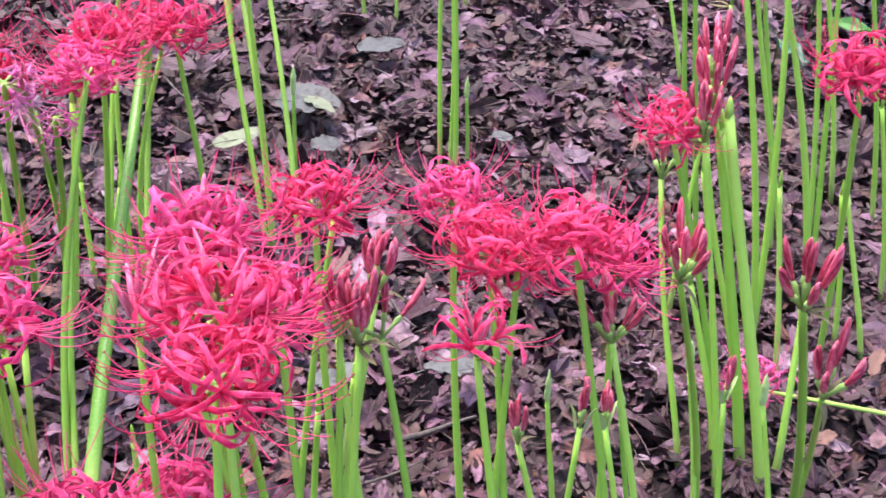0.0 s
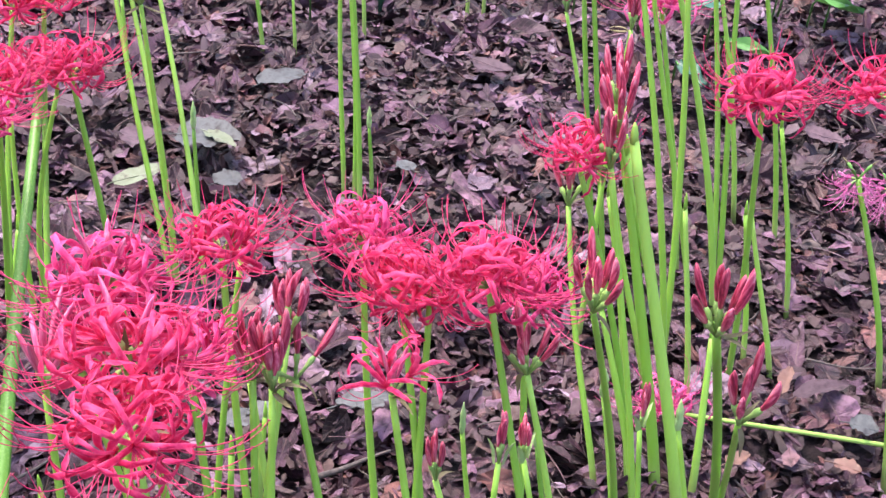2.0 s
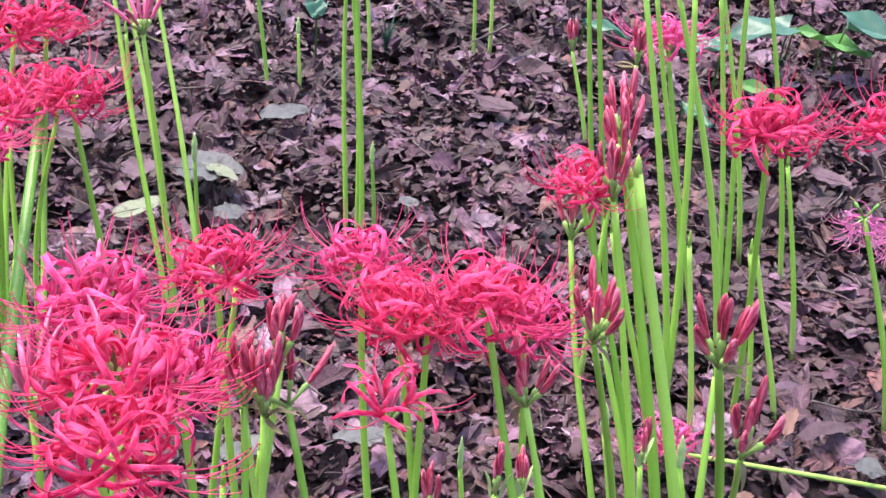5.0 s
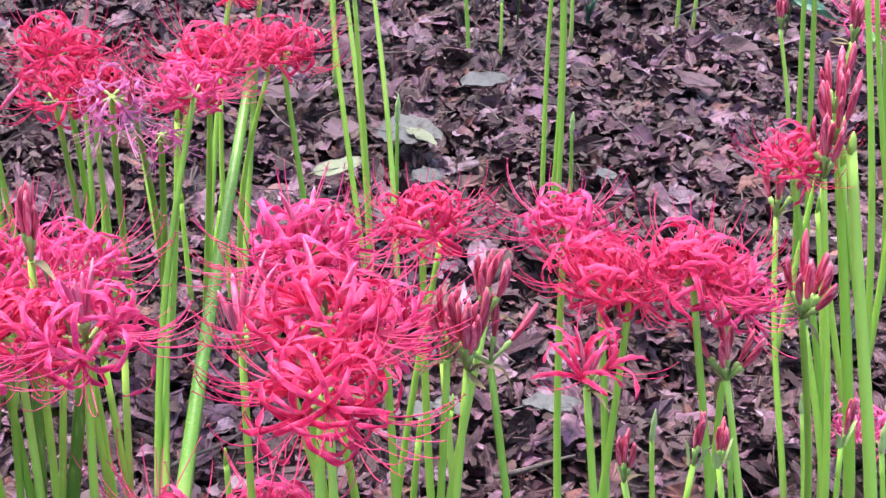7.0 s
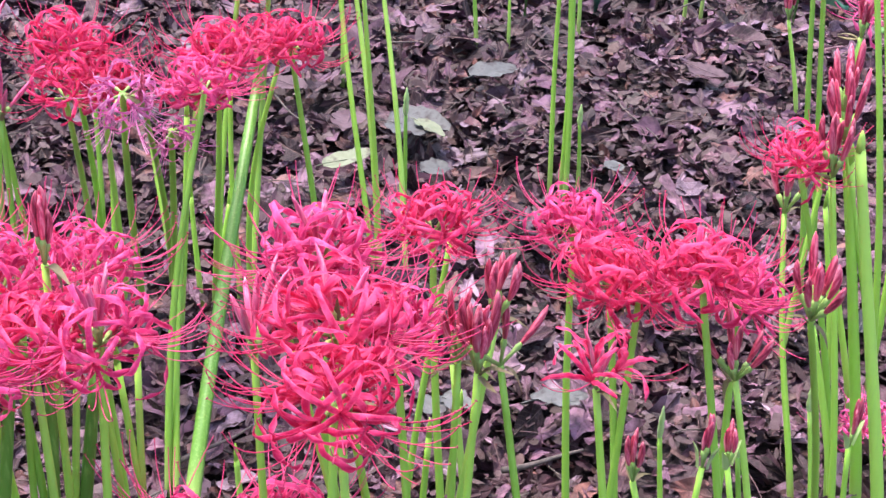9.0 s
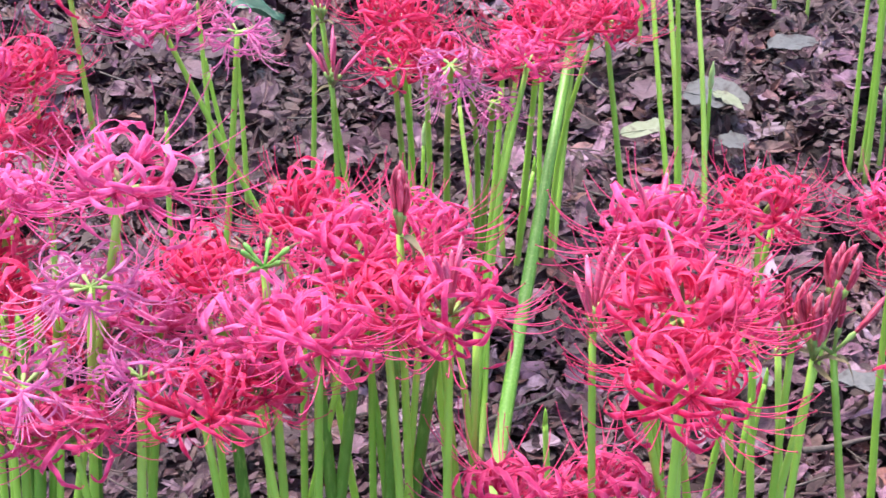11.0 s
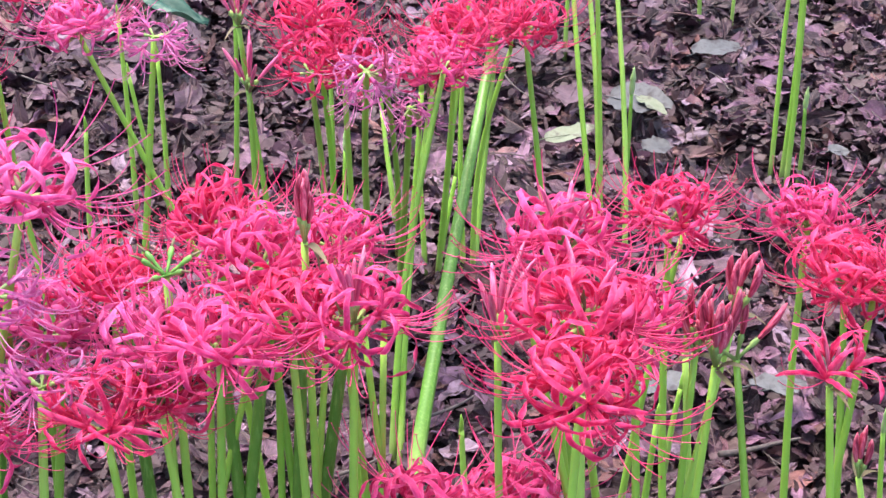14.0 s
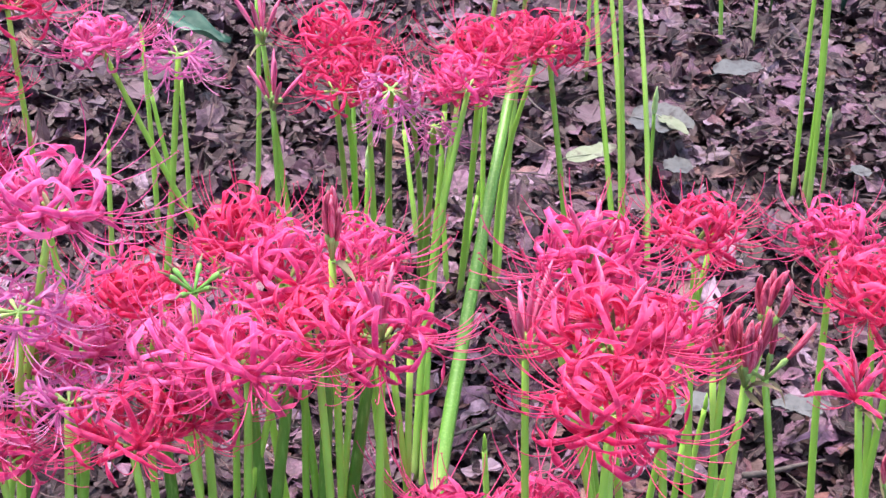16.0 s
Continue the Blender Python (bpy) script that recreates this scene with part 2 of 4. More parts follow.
def soil_material():
    """Ground strewn with leaves: small cells of brown and mauve with dark soil between them."""
    m, nt, b = material("woodland_soil", 0.75, 0.25)
    tc = nt.nodes.new("ShaderNodeTexCoord")
    cell = nt.nodes.new("ShaderNodeTexVoronoi")
    cell.inputs["Scale"].default_value = 38
    gap = nt.nodes.new("ShaderNodeTexVoronoi")
    gap.feature = "DISTANCE_TO_EDGE"
    gap.inputs["Scale"].default_value = 38
    warp = nt.nodes.new("ShaderNodeTexNoise")
    warp.inputs["Scale"].default_value, warp.inputs["Detail"].default_value = 30, 4
    nt.links.new(tc.outputs["Object"], warp.inputs["Vector"])
    bent = mix(nt, tc.outputs["Object"], warp.outputs["Color"], 0.03, "ADD")
    nt.links.new(bent, cell.inputs["Vector"])
    nt.links.new(bent, gap.inputs["Vector"])
    sep = nt.nodes.new("ShaderNodeSeparateColor")
    nt.links.new(cell.outputs["Color"], sep.inputs[0])
    big, fine = noise_tex(nt, 3.5, 6, 0.65), noise_tex(nt, 60, 6, 0.7)
    col = ramp(nt, sep.outputs[0], ((0.0, (0.012, 0.007, 0.008)), (0.5, (0.030, 0.017, 0.021)), (0.8, (0.070, 0.041, 0.052)), (1.0, (0.11, 0.060, 0.058))))
    # away from the flowers the ground is strewn with small pale leaves
    far = nt.nodes.new("ShaderNodeVectorMath")
    far.operation = "DISTANCE"
    far.inputs[1].default_value = (0.0, 2.3, 0.0)
    nt.links.new(tc.outputs["Object"], far.inputs[0])
    strewn = ramp(nt, sep.outputs[0], ((0.0, (0.026, 0.012, 0.017)), (0.4, (0.068, 0.032, 0.048)), (0.75, (0.118, 0.062, 0.092)), (1.0, (0.140, 0.078, 0.095))))
    col = mix(nt, col, strewn, ramp(nt, calc(nt, "DIVIDE", far.outputs["Value"], 3.0), ((0.42, (0, 0, 0)), (0.56, (1, 1, 1)))))
    col = mix(nt, col, (0.010, 0.006, 0.008), ramp(nt, gap.outputs["Distance"], ((0.02, (1, 1, 1)), (0.12, (0, 0, 0)))))
    col = mix(nt, col, (0.012, 0.008, 0.009), ramp(nt, big, ((0.4, (0, 0, 0)), (0.75, (0.8, 0.8, 0.8)))))
    nt.links.new(col, b.inputs["Base Color"])
    bump(nt, calc(nt, "ADD", fine, sep.outputs[1]), 0.8, 0.012, b)
    return m


SOIL = soil_material()


# ---- mesh helpers ----
def mesh_of(name, verts, faces, mats, slots=None, smooth=True):
    me = bpy.data.meshes.new(name)
    me.from_pydata([tuple(v) for v in verts], [], faces)
    for m in mats:
        me.materials.append(m)
    if slots is not None:
        me.polygons.foreach_set("material_index", slots)
    if smooth:
        me.polygons.foreach_set("use_smooth", [True] * len(me.polygons))
    me.update()
    return me


def child(name, mesh, parent, m=None, label=""):
    ob = new(name, mesh)
    ob.parent = parent
    if m is not None:
        ob.matrix_local = m
    if label:
        ob["label"] = label
    return ob


def tube(points, radii, sides=6, flat=1.0, cap=True):
    """Verts and faces of a tapering tube along points."""
    pts = [Vector(p) for p in points]
    verts, faces = [], []
    ref = Vector((0, 1, 0)) if abs((pts[-1] - pts[0]).normalized().y) < 0.9 else Vector((1, 0, 0))
    for i, p in enumerate(pts):
        d = (pts[min(i + 1, len(pts) - 1)] - pts[max(i - 1, 0)]).normalized()
        u = ref.cross(d).normalized()
        v = d.cross(u)
        for k in range(sides):
            a = 2 * math.pi * k / sides
            verts.append(p + radii[i] * (math.cos(a) * u + flat * math.sin(a) * v))
    for i in range(len(pts) - 1):
        for k in range(sides):
            n = (k + 1) % sides
            faces.append((i * sides + k, i * sides + n, (i + 1) * sides + n, (i + 1) * sides + k))
    if cap:
        faces.append(tuple(range(sides - 1, -1, -1)))
        faces.append(tuple((len(pts) - 1) * sides + k for k in range(sides)))
    return verts, faces


class Pile:
    """Collects verts and faces of several pieces into one mesh."""

    def __init__(self):
        self.verts, self.faces, self.slots = [], [], []

    def add(self, verts, faces, slot=0):
        n = len(self.verts)
        self.verts += list(verts)
        self.faces += [tuple(i + n for i in f) for f in faces]
        self.slots += [slot] * len(faces)

    def mesh(self, name, mats):
        return mesh_of(name, self.verts, self.faces, mats, self.slots)


# ---- the parts of a lily, each shape built once ----
rnd = random.Random(7)


def petal_mesh(tint, length, start, curl, width, wave, power=1.4):
    """A narrow crinkled strap that springs from the floret's tube along +x, spreads upwards (+z) and rolls back on itself."""
    steps, across = 20, 4
    x, z, verts, faces = 0.0, 0.0, [], []
    ph1, ph2, freq = rnd.uniform(0, 6), rnd.uniform(0, 6), rnd.uniform(15, 24)
    twist, drift = rnd.uniform(-0.7, 0.7), rnd.uniform(-0.012, 0.012)
    for i in range(steps + 1):
        s = i / steps
        head = radians(start + curl * (s ** power))
        w = width * (0.36 + 0.64 * math.sin(math.pi * min(1.0, 0.14 + 0.80 * s)) ** 0.8) if s < 1 else width * 0.14
        nx, nz = -math.sin(head), math.cos(head)
        for k in range(across + 1):
            u = 2 * k / across - 1
            edge = wave * abs(u) ** 1.5 * math.sin(s * freq + (ph1 if u > 0 else ph2)) * min(1, s * 3)
            h = edge - 0.24 * w * (1 - u * u)
            lat = u * w * 0.5
            verts.append((x + nx * h, lat + drift * s * s, z + nz * h + twist * lat * s))
        x += math.cos(head) * length / steps
        z += math.sin(head) * length / steps
    r = across + 1
    for i in range(steps):
        for k in range(across):
            faces.append((i * r + k, i * r + k + 1, (i + 1) * r + k + 1, (i + 1) * r + k))
    me = mesh_of("petal_" + tint, verts, faces, [PETAL[tint]])
    me.attributes.new("margin", "FLOAT", "POINT").data.foreach_set("value", [abs(2 * k / across - 1) for i in range(steps + 1) for k in range(r)])
    return me


def stamen_mesh(tint, reach, start, lift):
    """One filament that leaves the tube along +x and bows upwards, with an anther across its tip."""
    pile = Pile()
    p, pts, n = Vector((0, 0, 0)), [], 10
    sway = rnd.uniform(-0.25, 0.25)
    for i in range(n + 1):
        s = i / n
        pts.append(p.copy())
        el, a = radians(start + lift * s ** 1.25), sway * s
        p = p + Vector((math.cos(el) * math.cos(a), math.cos(el) * math.sin(a), math.sin(el))) * (reach / n)
    pile.add(*tube(pts, [0.00056 - 0.0002 * i / n for i in range(n + 1)], 4, cap=False))
    d = (pts[-1] - pts[-2]).normalized()
    side = d.cross(Vector((0, 1, 0))).normalized()
    tip = pts[-1]
    pile.add(*tube([tip - side * 0.0014, tip - side * 0.0006, tip + side * 0.0006, tip + side * 0.0014],
                   [0.0002, 0.00055, 0.00055, 0.0002], 4), slot=1)
    return pile.mesh("stamen_" + tint, [FILAMENT[tint], ANTHER])


def throat_mesh(tint, pedicel):
    """The green pedicel and ovary, and the short coloured tube, along +x."""
    pile = Pile()
    pile.add(*tube([(0, 0, 0), (pedicel * 0.5, 0, 0), (pedicel * 0.82, 0, 0), (pedicel, 0, 0)],
                   [0.0013, 0.0013, 0.0021, 0.0018], 7))
    pile.add(*tube([(pedicel * 0.98, 0, 0), (pedicel + 0.004, 0, 0), (pedicel + 0.009, 0, 0)],
                   [0.0019, 0.0021, 0.0032], 7), slot=1)
    return pile.mesh("throat_" + tint, [PEDICEL, PETAL[tint]])


PETALS, FRESH, STAMENS, THROATS = {}, {}, {}, {}
for tint in ("red", "rose", "pink", "lilac"):
    faded = tint == "lilac"
    PETALS[tint] = [petal_mesh(tint, rnd.uniform(0.058, 0.074) * (0.82 if faded else 1), rnd.uniform(10, 38), rnd.uniform(165, 340),
                               (0.0033 if faded else 0.0049) * rnd.uniform(0.82, 1.15), (0.0010 if faded else 0.0017)) for k in range(18)]
    FRESH[tint] = [petal_mesh(tint, rnd.uniform(0.050, 0.062), rnd.uniform(14, 34), rnd.uniform(60, 160),
                              (0.0034 if faded else 0.0056) * rnd.uniform(0.85, 1.15), 0.0012, 1.75) for k in range(5)]
    STAMENS[tint] = [stamen_mesh(tint, rnd.uniform(0.060, 0.086) * (0.8 if faded else 1), rnd.uniform(-46, -16), rnd.uniform(50, 108)) for k in range(12)]
    THROATS[tint] = [throat_mesh(tint, p) for p in (0.012, 0.015, 0.018)]


def bud_mesh(name, mat, length, width, bend, pedicel):
    pile = Pile()
    n = 9
    pts, rad = [], []
    for i in range(n + 1):
        s = i / n
        pts.append((bend * s * s * length, 0, pedicel + s * length))
        rad.append(width * 0.5 * (0.22 + 0.78 * math.sin(math.pi * (0.10 + 0.84 * s ** 1.15)) ** 0.9) if i < n else width * 0.07)
    pile.add(*tube(pts, rad, 8))
    pile.add(*tube([(0, 0, 0), (0, 0, pedicel * 0.6), (0, 0, pedicel * 0.85), (0, 0, pedicel * 1.06)],
                   [0.0015, 0.0017, 0.0029, width * 0.26], 7), slot=1)
    return pile.mesh(name, [mat, PEDICEL])


BUDS = [bud_mesh("bud", BUD, rnd.uniform(0.031, 0.041), rnd.uniform(0.0060, 0.0075), rnd.uniform(-0.34, -0.04), rnd.uniform(0.016, 0.025))
        for k in range(6)]
BUDS_PINK = [bud_mesh("bud", BUD_PINK, rnd.uniform(0.036, 0.049), rnd.uniform(0.0042, 0.0052), rnd.uniform(-0.1, 0.14), rnd.uniform(0.014, 0.02))
             for k in range(5)]


def bract_mesh(length, width, curve, mat):
    steps, verts, faces = 7, [], []
    for i in range(steps + 1):
        s = i / steps
        w = width * math.sin(math.pi * (0.22 + 0.76 * s)) + 0.0004
        x, z = curve * length * s * s, length * s * (1 - 0.25 * s * abs(curve))
        for u in (-1, 0, 1):
            verts.append((x - 0.35 * w * (u * u), u * w * 0.5, z))
    for i in range(steps):
        for k in (0, 1):
            a = i * 3 + k
            faces.append((a, a + 1, a + 4, a + 3))
    return mesh_of("bract", verts, faces, [mat])


BRACTS = [bract_mesh(rnd.uniform(0.02, 0.034), rnd.uniform(0.004, 0.007), c, SPATHE) for c in (0.5, 1.0, -0.3, 0.75)]
SPLITS = [bract_mesh(rnd.uniform(0.024, 0.032), 0.007, c, SHEATH) for c in (0.15, 0.3)]


def sheath_mesh(length, width):
    """A closed green spathe: a pointed sleeve with an overlapping seam."""
    n, sides, verts, faces = 9, 9, [], []
    for i in range(n + 1):
        s = i / n
        r = width * 0.5 * (0.55 + 0.45 * math.sin(math.pi * min(1, s * 1.6 + 0.1))) if s < 0.55 else width * 0.5 * max(0.05, 1.02 * (1 - s) / 0.45) ** 0.8
        for k in range(sides):
            a = 2 * math.pi * k / sides
            rr = r * (1 + 0.14 * max(0, math.cos(a)) ** 6)
            verts.append((rr * math.cos(a), 0.72 * rr * math.sin(a), s * length))
    for i in range(n):
        for k in range(sides):
            q = (k + 1) % sides
            faces.append((i * sides + k, i * sides + q, (i + 1) * sides + q, (i + 1) * sides + k))
    faces.append(tuple(n * sides + k for k in range(sides)))
    return mesh_of("sheath", verts, faces, [SHEATH])


SHEATHS = [sheath_mesh(rnd.uniform(0.036, 0.046), rnd.uniform(0.009, 0.012)) for k in range(3)]


def capsule_mesh():
    pile = Pile()
    pile.add(*tube([(0, 0, 0), (0, 0, 0.012), (0, 0, 0.019), (0, 0, 0.023), (0, 0, 0.028), (0, 0, 0.031)],
                   [0.0015, 0.0016, 0.0020, 0.0031, 0.0027, 0.0011], 8))
    pile.add(*tube([(0, 0, 0.030), (0.001, 0, 0.036), (0.003, 0, 0.042)], [0.0017, 0.0013, 0.0006], 6), slot=1)
    return pile.mesh("capsule", [CAPSULE, SPATHE])


CAPSULES = [capsule_mesh()]


# ---- the lilies ----
def frame_to(direction, roll=0.0):
    """A rotation whose z axis is the direction."""
    return direction.to_track_quat("Z", "Y").to_matrix().to_4x4() @ Matrix.Rotation(roll, 4, "Z")


def scape(head, foot, thick, r, label, group, category="flower", bow=0.0, deep_green=False):
    """The thing's empty at its foot and its green stem up to the head; returns the empty, the head in its frame and the stem's end direction."""
    thing = tagged(new("spider_lily"), label, category, group)
    thing.location = (*foot, 0)
    top = Vector(head) - Vector((*foot, 0))
    side = Vector((r.uniform(-1, 1), r.uniform(-1, 1), 0)) * top.length * (0.012 if not bow else 0.003)
    pts, rad = [], []
    n = 11
    for i in range(n + 1):
        s = i / n
        pts.append(top * s + (side * 1.2 + Vector((bow, 0, 0))) * math.sin(math.pi * s) + Vector((0, 0, -0.05 * (1 - s) ** 6)))
        rad.append(0.5 * thick * (1.12 - 0.34 * s))
    v, f = tube(pts, rad, 9, flat=r.uniform(0.78, 0.95))
    child("stem", mesh_of("stem", v, f, [STEM_DEEP if deep_green else STEM]), thing)
    up = (pts[-1] - pts[-3]).normalized()
    return thing, top, (up * 0.3 + Vector((0, 0, 0.7))).normalized()


def bracts(thing, top, up, r, n=2):
    for k in range(n):
        a = r.uniform(0, 6.28)
        m = Matrix.Translation(top) @ frame_to(up, a) @ Matrix.Translation((0.003, 0, -0.002)) @ Matrix.Rotation(radians(r.uniform(20, 130)), 4, "Y")
        child("bract", r.choice(BRACTS), thing, m, "withered papery bract")


def floret(thing, top, up, az, el, tint, size, r, droop=0.0, fresh=0.0, hang=0):
    """One flower of the umbel: its throat, six rolled petals, most of them on its upper side, and long stamens."""
    m = Matrix.Translation(top) @ frame_to(up, az) @ Matrix.Rotation(-radians(el), 4, "Y") @ Matrix.Scale(size, 4)
    idx = r.randrange(3)
    fl = child("floret", THROATS[tint][idx], thing, m)
    x0 = (0.012, 0.015, 0.018)[idx] + 0.006
    off = r.uniform(0, 60)
    for k in range(6):
        ang = radians(((60 * k + off + 180) % 360 - 180) * 0.80 + hang + r.uniform(-9, 9))
        pm = Matrix.Translation((x0, 0, 0)) @ Matrix.Rotation(ang, 4, "X") @ Matrix.Scale(r.uniform(0.9, 1.08), 4)
        child("petal", r.choice(FRESH[tint] if r.random() < fresh else PETALS[tint]), fl, pm)
    for k in range(2 if fresh > 0.5 else 6):
        child("stamen", r.choice(STAMENS[tint]), fl, Matrix.Translation((x0, 0, 0)) @ Matrix.Rotation(radians((k - 2.5) * 10 + r.uniform(-8, 8)), 4, "Z")
              @ Matrix.Rotation(radians(droop), 4, "Y"))
    return fl


LABEL = {
    "red": "scarlet spider lily in full bloom on a bare green stem",
    "rose": "rose-red spider lily in full bloom on a bare green stem",
    "pink": "pink spider lily past its prime with curled petals",
    "lilac": "faded lilac spider lily with withering petals",
}
count = 0


def bloom(head, foot, n=6, size=1.0, tint="red", lift=26, thick=0.0078, young=0, fresh=0.0, bow=0.0, deep_green=False):
    """An open umbel of n florets; young adds unopened rosy buds that still stand upright in it."""
    global count
    count += 1
    r = random.Random(100 + count)
    label = LABEL[tint] if not young else "half-open red spider lily with upright rosy buds"
    thing, top, up = scape(head, foot, thick, r, label, "spider lilies", bow=bow, deep_green=deep_green)
    a0 = r.uniform(0, 6.28)
    for k in range(n):
        el = lift + r.uniform(-14, 16) + (22 if n > 6 and k % 3 == 2 else 0)
        floret(thing, top, up, a0 + 6.283 * k / n + r.uniform(-0.18, 0.18), el, tint, size * r.uniform(0.93, 1.07), r,
               droop=max(0.0, 0.75 * (el - 26)), fresh=fresh)
    for k in range(young):
        m = Matrix.Translation(top) @ frame_to(up, r.uniform(0, 6.28)) @ Matrix.Rotation(radians(r.uniform(3, 22)), 4, "Y") @ Matrix.Scale(size, 4)
        child("bud", r.choice(BUDS_PINK), thing, m, "rosy unopened bud")
    bracts(thing, top, up, r)
    return thing


def faded(head, foot, n=6, size=0.95, lift=8, bow=0.0):
    """A withering umbel: thin lilac petals that hang, with green ovaries showing."""
    global count
    count += 1
    r = random.Random(100 + count)
    thing, top, up = scape(head, foot, 0.0085, r, LABEL["lilac"], "spider lilies", bow=bow)
    a0 = r.uniform(0, 6.28)
    for k in range(n):
        floret(thing, top, up, a0 + 6.283 * k / n + r.uniform(-0.25, 0.25), lift + r.uniform(-20, 22), "lilac", size * r.uniform(0.85, 1.05), r, droop=22, hang=180)
    bracts(thing, top, up, r, 1)
    return thing


def buds(head, foot, n=6, size=1.0, fan=26, rosy=False, thick=0.0073, bow=0.0):
    """A cluster of maroon buds that stands upright on its stem."""
    global count
    count += 1
    r = random.Random(100 + count)
    thing, top, up = scape(head, foot, thick, r, "spider lily in maroon bud on a bare green stem", "spider lilies in bud", "flower bud", bow)
    a0 = r.uniform(0, 6.28)
    for k in range(n):
        tilt = fan * (r.uniform(0.55, 1.35) if k else 0.15)
        m = (Matrix.Translation(top) @ frame_to(up, a0 + 6.283 * k / max(1, n - 1) + r.uniform(-0.3, 0.3)) @ Matrix.Rotation(radians(tilt), 4, "Y")
             @ Matrix.Scale(size * r.uniform(0.9, 1.18), 4))
        child("bud", r.choice(BUDS_PINK if rosy else BUDS), thing, m)
    bracts(thing, top, up, r, 2)
    return thing


def sheathed(head, foot, size=1.0, thick=0.0062, showing=0, bow=0.0):
    """A young scape whose buds are still wrapped in a green sheath."""
    global count
    count += 1
    r = random.Random(100 + count)
    thing, top, up = scape(head, foot, thick, r, "young spider lily shoot closed in a green sheath", "spider lily shoots", "flower shoot", bow)
    m = Matrix.Translation(top) @ frame_to(up, r.uniform(0, 6.28)) @ Matrix.Scale(size, 4)
    if showing:
        for k in range(showing):
            bm_ = Matrix.Translation(top) @ frame_to(up, r.uniform(0, 6.28)) @ Matrix.Rotation(radians(r.uniform(2, 14)), 4, "Y") @ Matrix.Scale(size * 0.8, 4)
            child("bud", r.choice(BUDS), thing, bm_)
        for k in range(2):
            bm_ = Matrix.Translation(top) @ frame_to(up, math.pi * k + r.uniform(-0.3, 0.3)) @ Matrix.Translation((0.005, 0, 0)) @ Matrix.Rotation(radians(6), 4, "Y") @ Matrix.Scale(size, 4)
            child("split_sheath", r.choice(SPLITS), thing, bm_, "green split sheath")
    else:
        child("sheath", r.choice(SHEATHS), thing, m, "closed green sheath")
    return thing


def seeded(head, foot, n=6):
    """A spent head: green capsules on spreading stalks with withered lilac threads below."""
    global count
    count += 1
    r = random.Random(100 + count)
    thing, top, up = scape(head, foot, 0.008, r, "spent spider lily with green seed capsules", "spider lilies", "flower")
    for k in range(n):
        m = (Matrix.Translation(top) @ frame_to(up, 6.283 * k / n + r.uniform(-0.2, 0.2)) @ Matrix.Rotation(radians(r.uniform(38, 66)), 4, "Y") @ Matrix.Scale(0.8, 4))
        child("capsule", CAPSULES[0], thing, m, "plump green seed capsule")
    for k in range(9):
        m = Matrix.Translation(top) @ frame_to(up, 0.7 * k + r.uniform(-0.3, 0.3)) @ Matrix.Rotation(radians(r.uniform(40, 75)), 4, "Y")
        child("withered_stamen", r.choice(STAMENS["lilac"]), thing, m, "drooping lilac thread")
    return thing


def wilted(head, foot):
    """A collapsed head: a few shrivelled lilac florets and pale green capsules."""
    thing = seeded(head, foot, 3)
    r = random.Random(len(bpy.data.objects))
    top = Vector(head) - Vector((*foot, 0))
    for k in range(4):
        floret(thing, top, Vector((0, 0, 1)), 1.6 * k + 0.6, -14, "lilac", 0.72, r, droop=26, hang=180)
    thing["label"] = "wilted spider lily with shrivelled lilac petals"
    return thing


def blade(head, foot, thick=0.0072, label="pale green leafless lily stem", bow=0.0, deep_green=False):
    """A stem that ends in a blunt pale tip."""
    global count
    count += 1
    r = random.Random(100 + count)
    thing, top, up = scape(head, foot, thick, r, label, "spider lily shoots", "flower stem", bow, deep_green)
    v, f = tube([(0, 0, 0.198), (0, 0, 0.208), (0.0005, 0, 0.216), (0.001, 0, 0.221)], [0.39 * thick, 0.36 * thick, 0.22 * thick, 0.05 * thick], 9, 0.85)
    child("tip", mesh_of("tip", v, f, [STEM]), thing, Matrix.Translation(top) @ frame_to(up) @ Matrix.Translation((0, 0, -0.2)))
    return thing



# upper left group
bloom((-0.194, 1.670, 0.330), (-0.128, 1.613), 8, 1.0, "red")
bloom((-0.262, 1.569, 0.360), (-0.278, 1.615), 8, 1.0, "red", bow=0.003)
bloom((-0.275, 1.505, 0.345), (-0.250, 1.235), 7, 1.0, "rose", bow=-0.011)
bloom((-0.419, 1.525, 0.375), (-0.412, 1.603), 8, 1.0, "red", bow=0.006)
bloom((-0.380, 1.507, 0.340), (-0.383, 1.602), 7, 0.95, "red", bow=-0.002)
bloom((-0.237, 1.724, 0.296), (-0.229, 1.138), 8, 1.0, "red", thick=0.0160, bow=-0.003, deep_green=True)
faded((-0.330, 1.395, 0.401), (-0.359, 1.587), 6, 0.95, -14, bow=-0.004)
faded((-0.290, 1.437, 0.340), (-0.324, 1.592), 4, 0.7, -14, bow=0.002)
bloom((-0.405, 1.450, 0.360), (-0.427, 1.627), 4, 0.8, "red", bow=0.004)
buds((-0.310, 1.403, 0.380), (-0.340, 1.662), 3, 0.7)
bloom((-0.256, 1.447, 0.385), (-0.262, 1.247), 4, 0.8, "rose", bow=-0.013)
blade((-0.207, 1.641, 0.320), (-0.231, 1.626), bow=-0.016)
blade((-0.312, 1.647, 0.134), (-0.292, 1.615))
sheathed((-0.413, 1.659, 0.140), (-0.405, 1.635), 0.9)
blade((-0.307, 1.605, 0.269), (-0.309, 1.545), 0.0085)
blade((-0.457, 1.754, 0.212), (-0.437, 1.694))
blade((-0.388, 1.768, 0.142), (-0.349, 1.708))
blade((-0.273, 1.698, 0.098), (-0.282, 1.638))
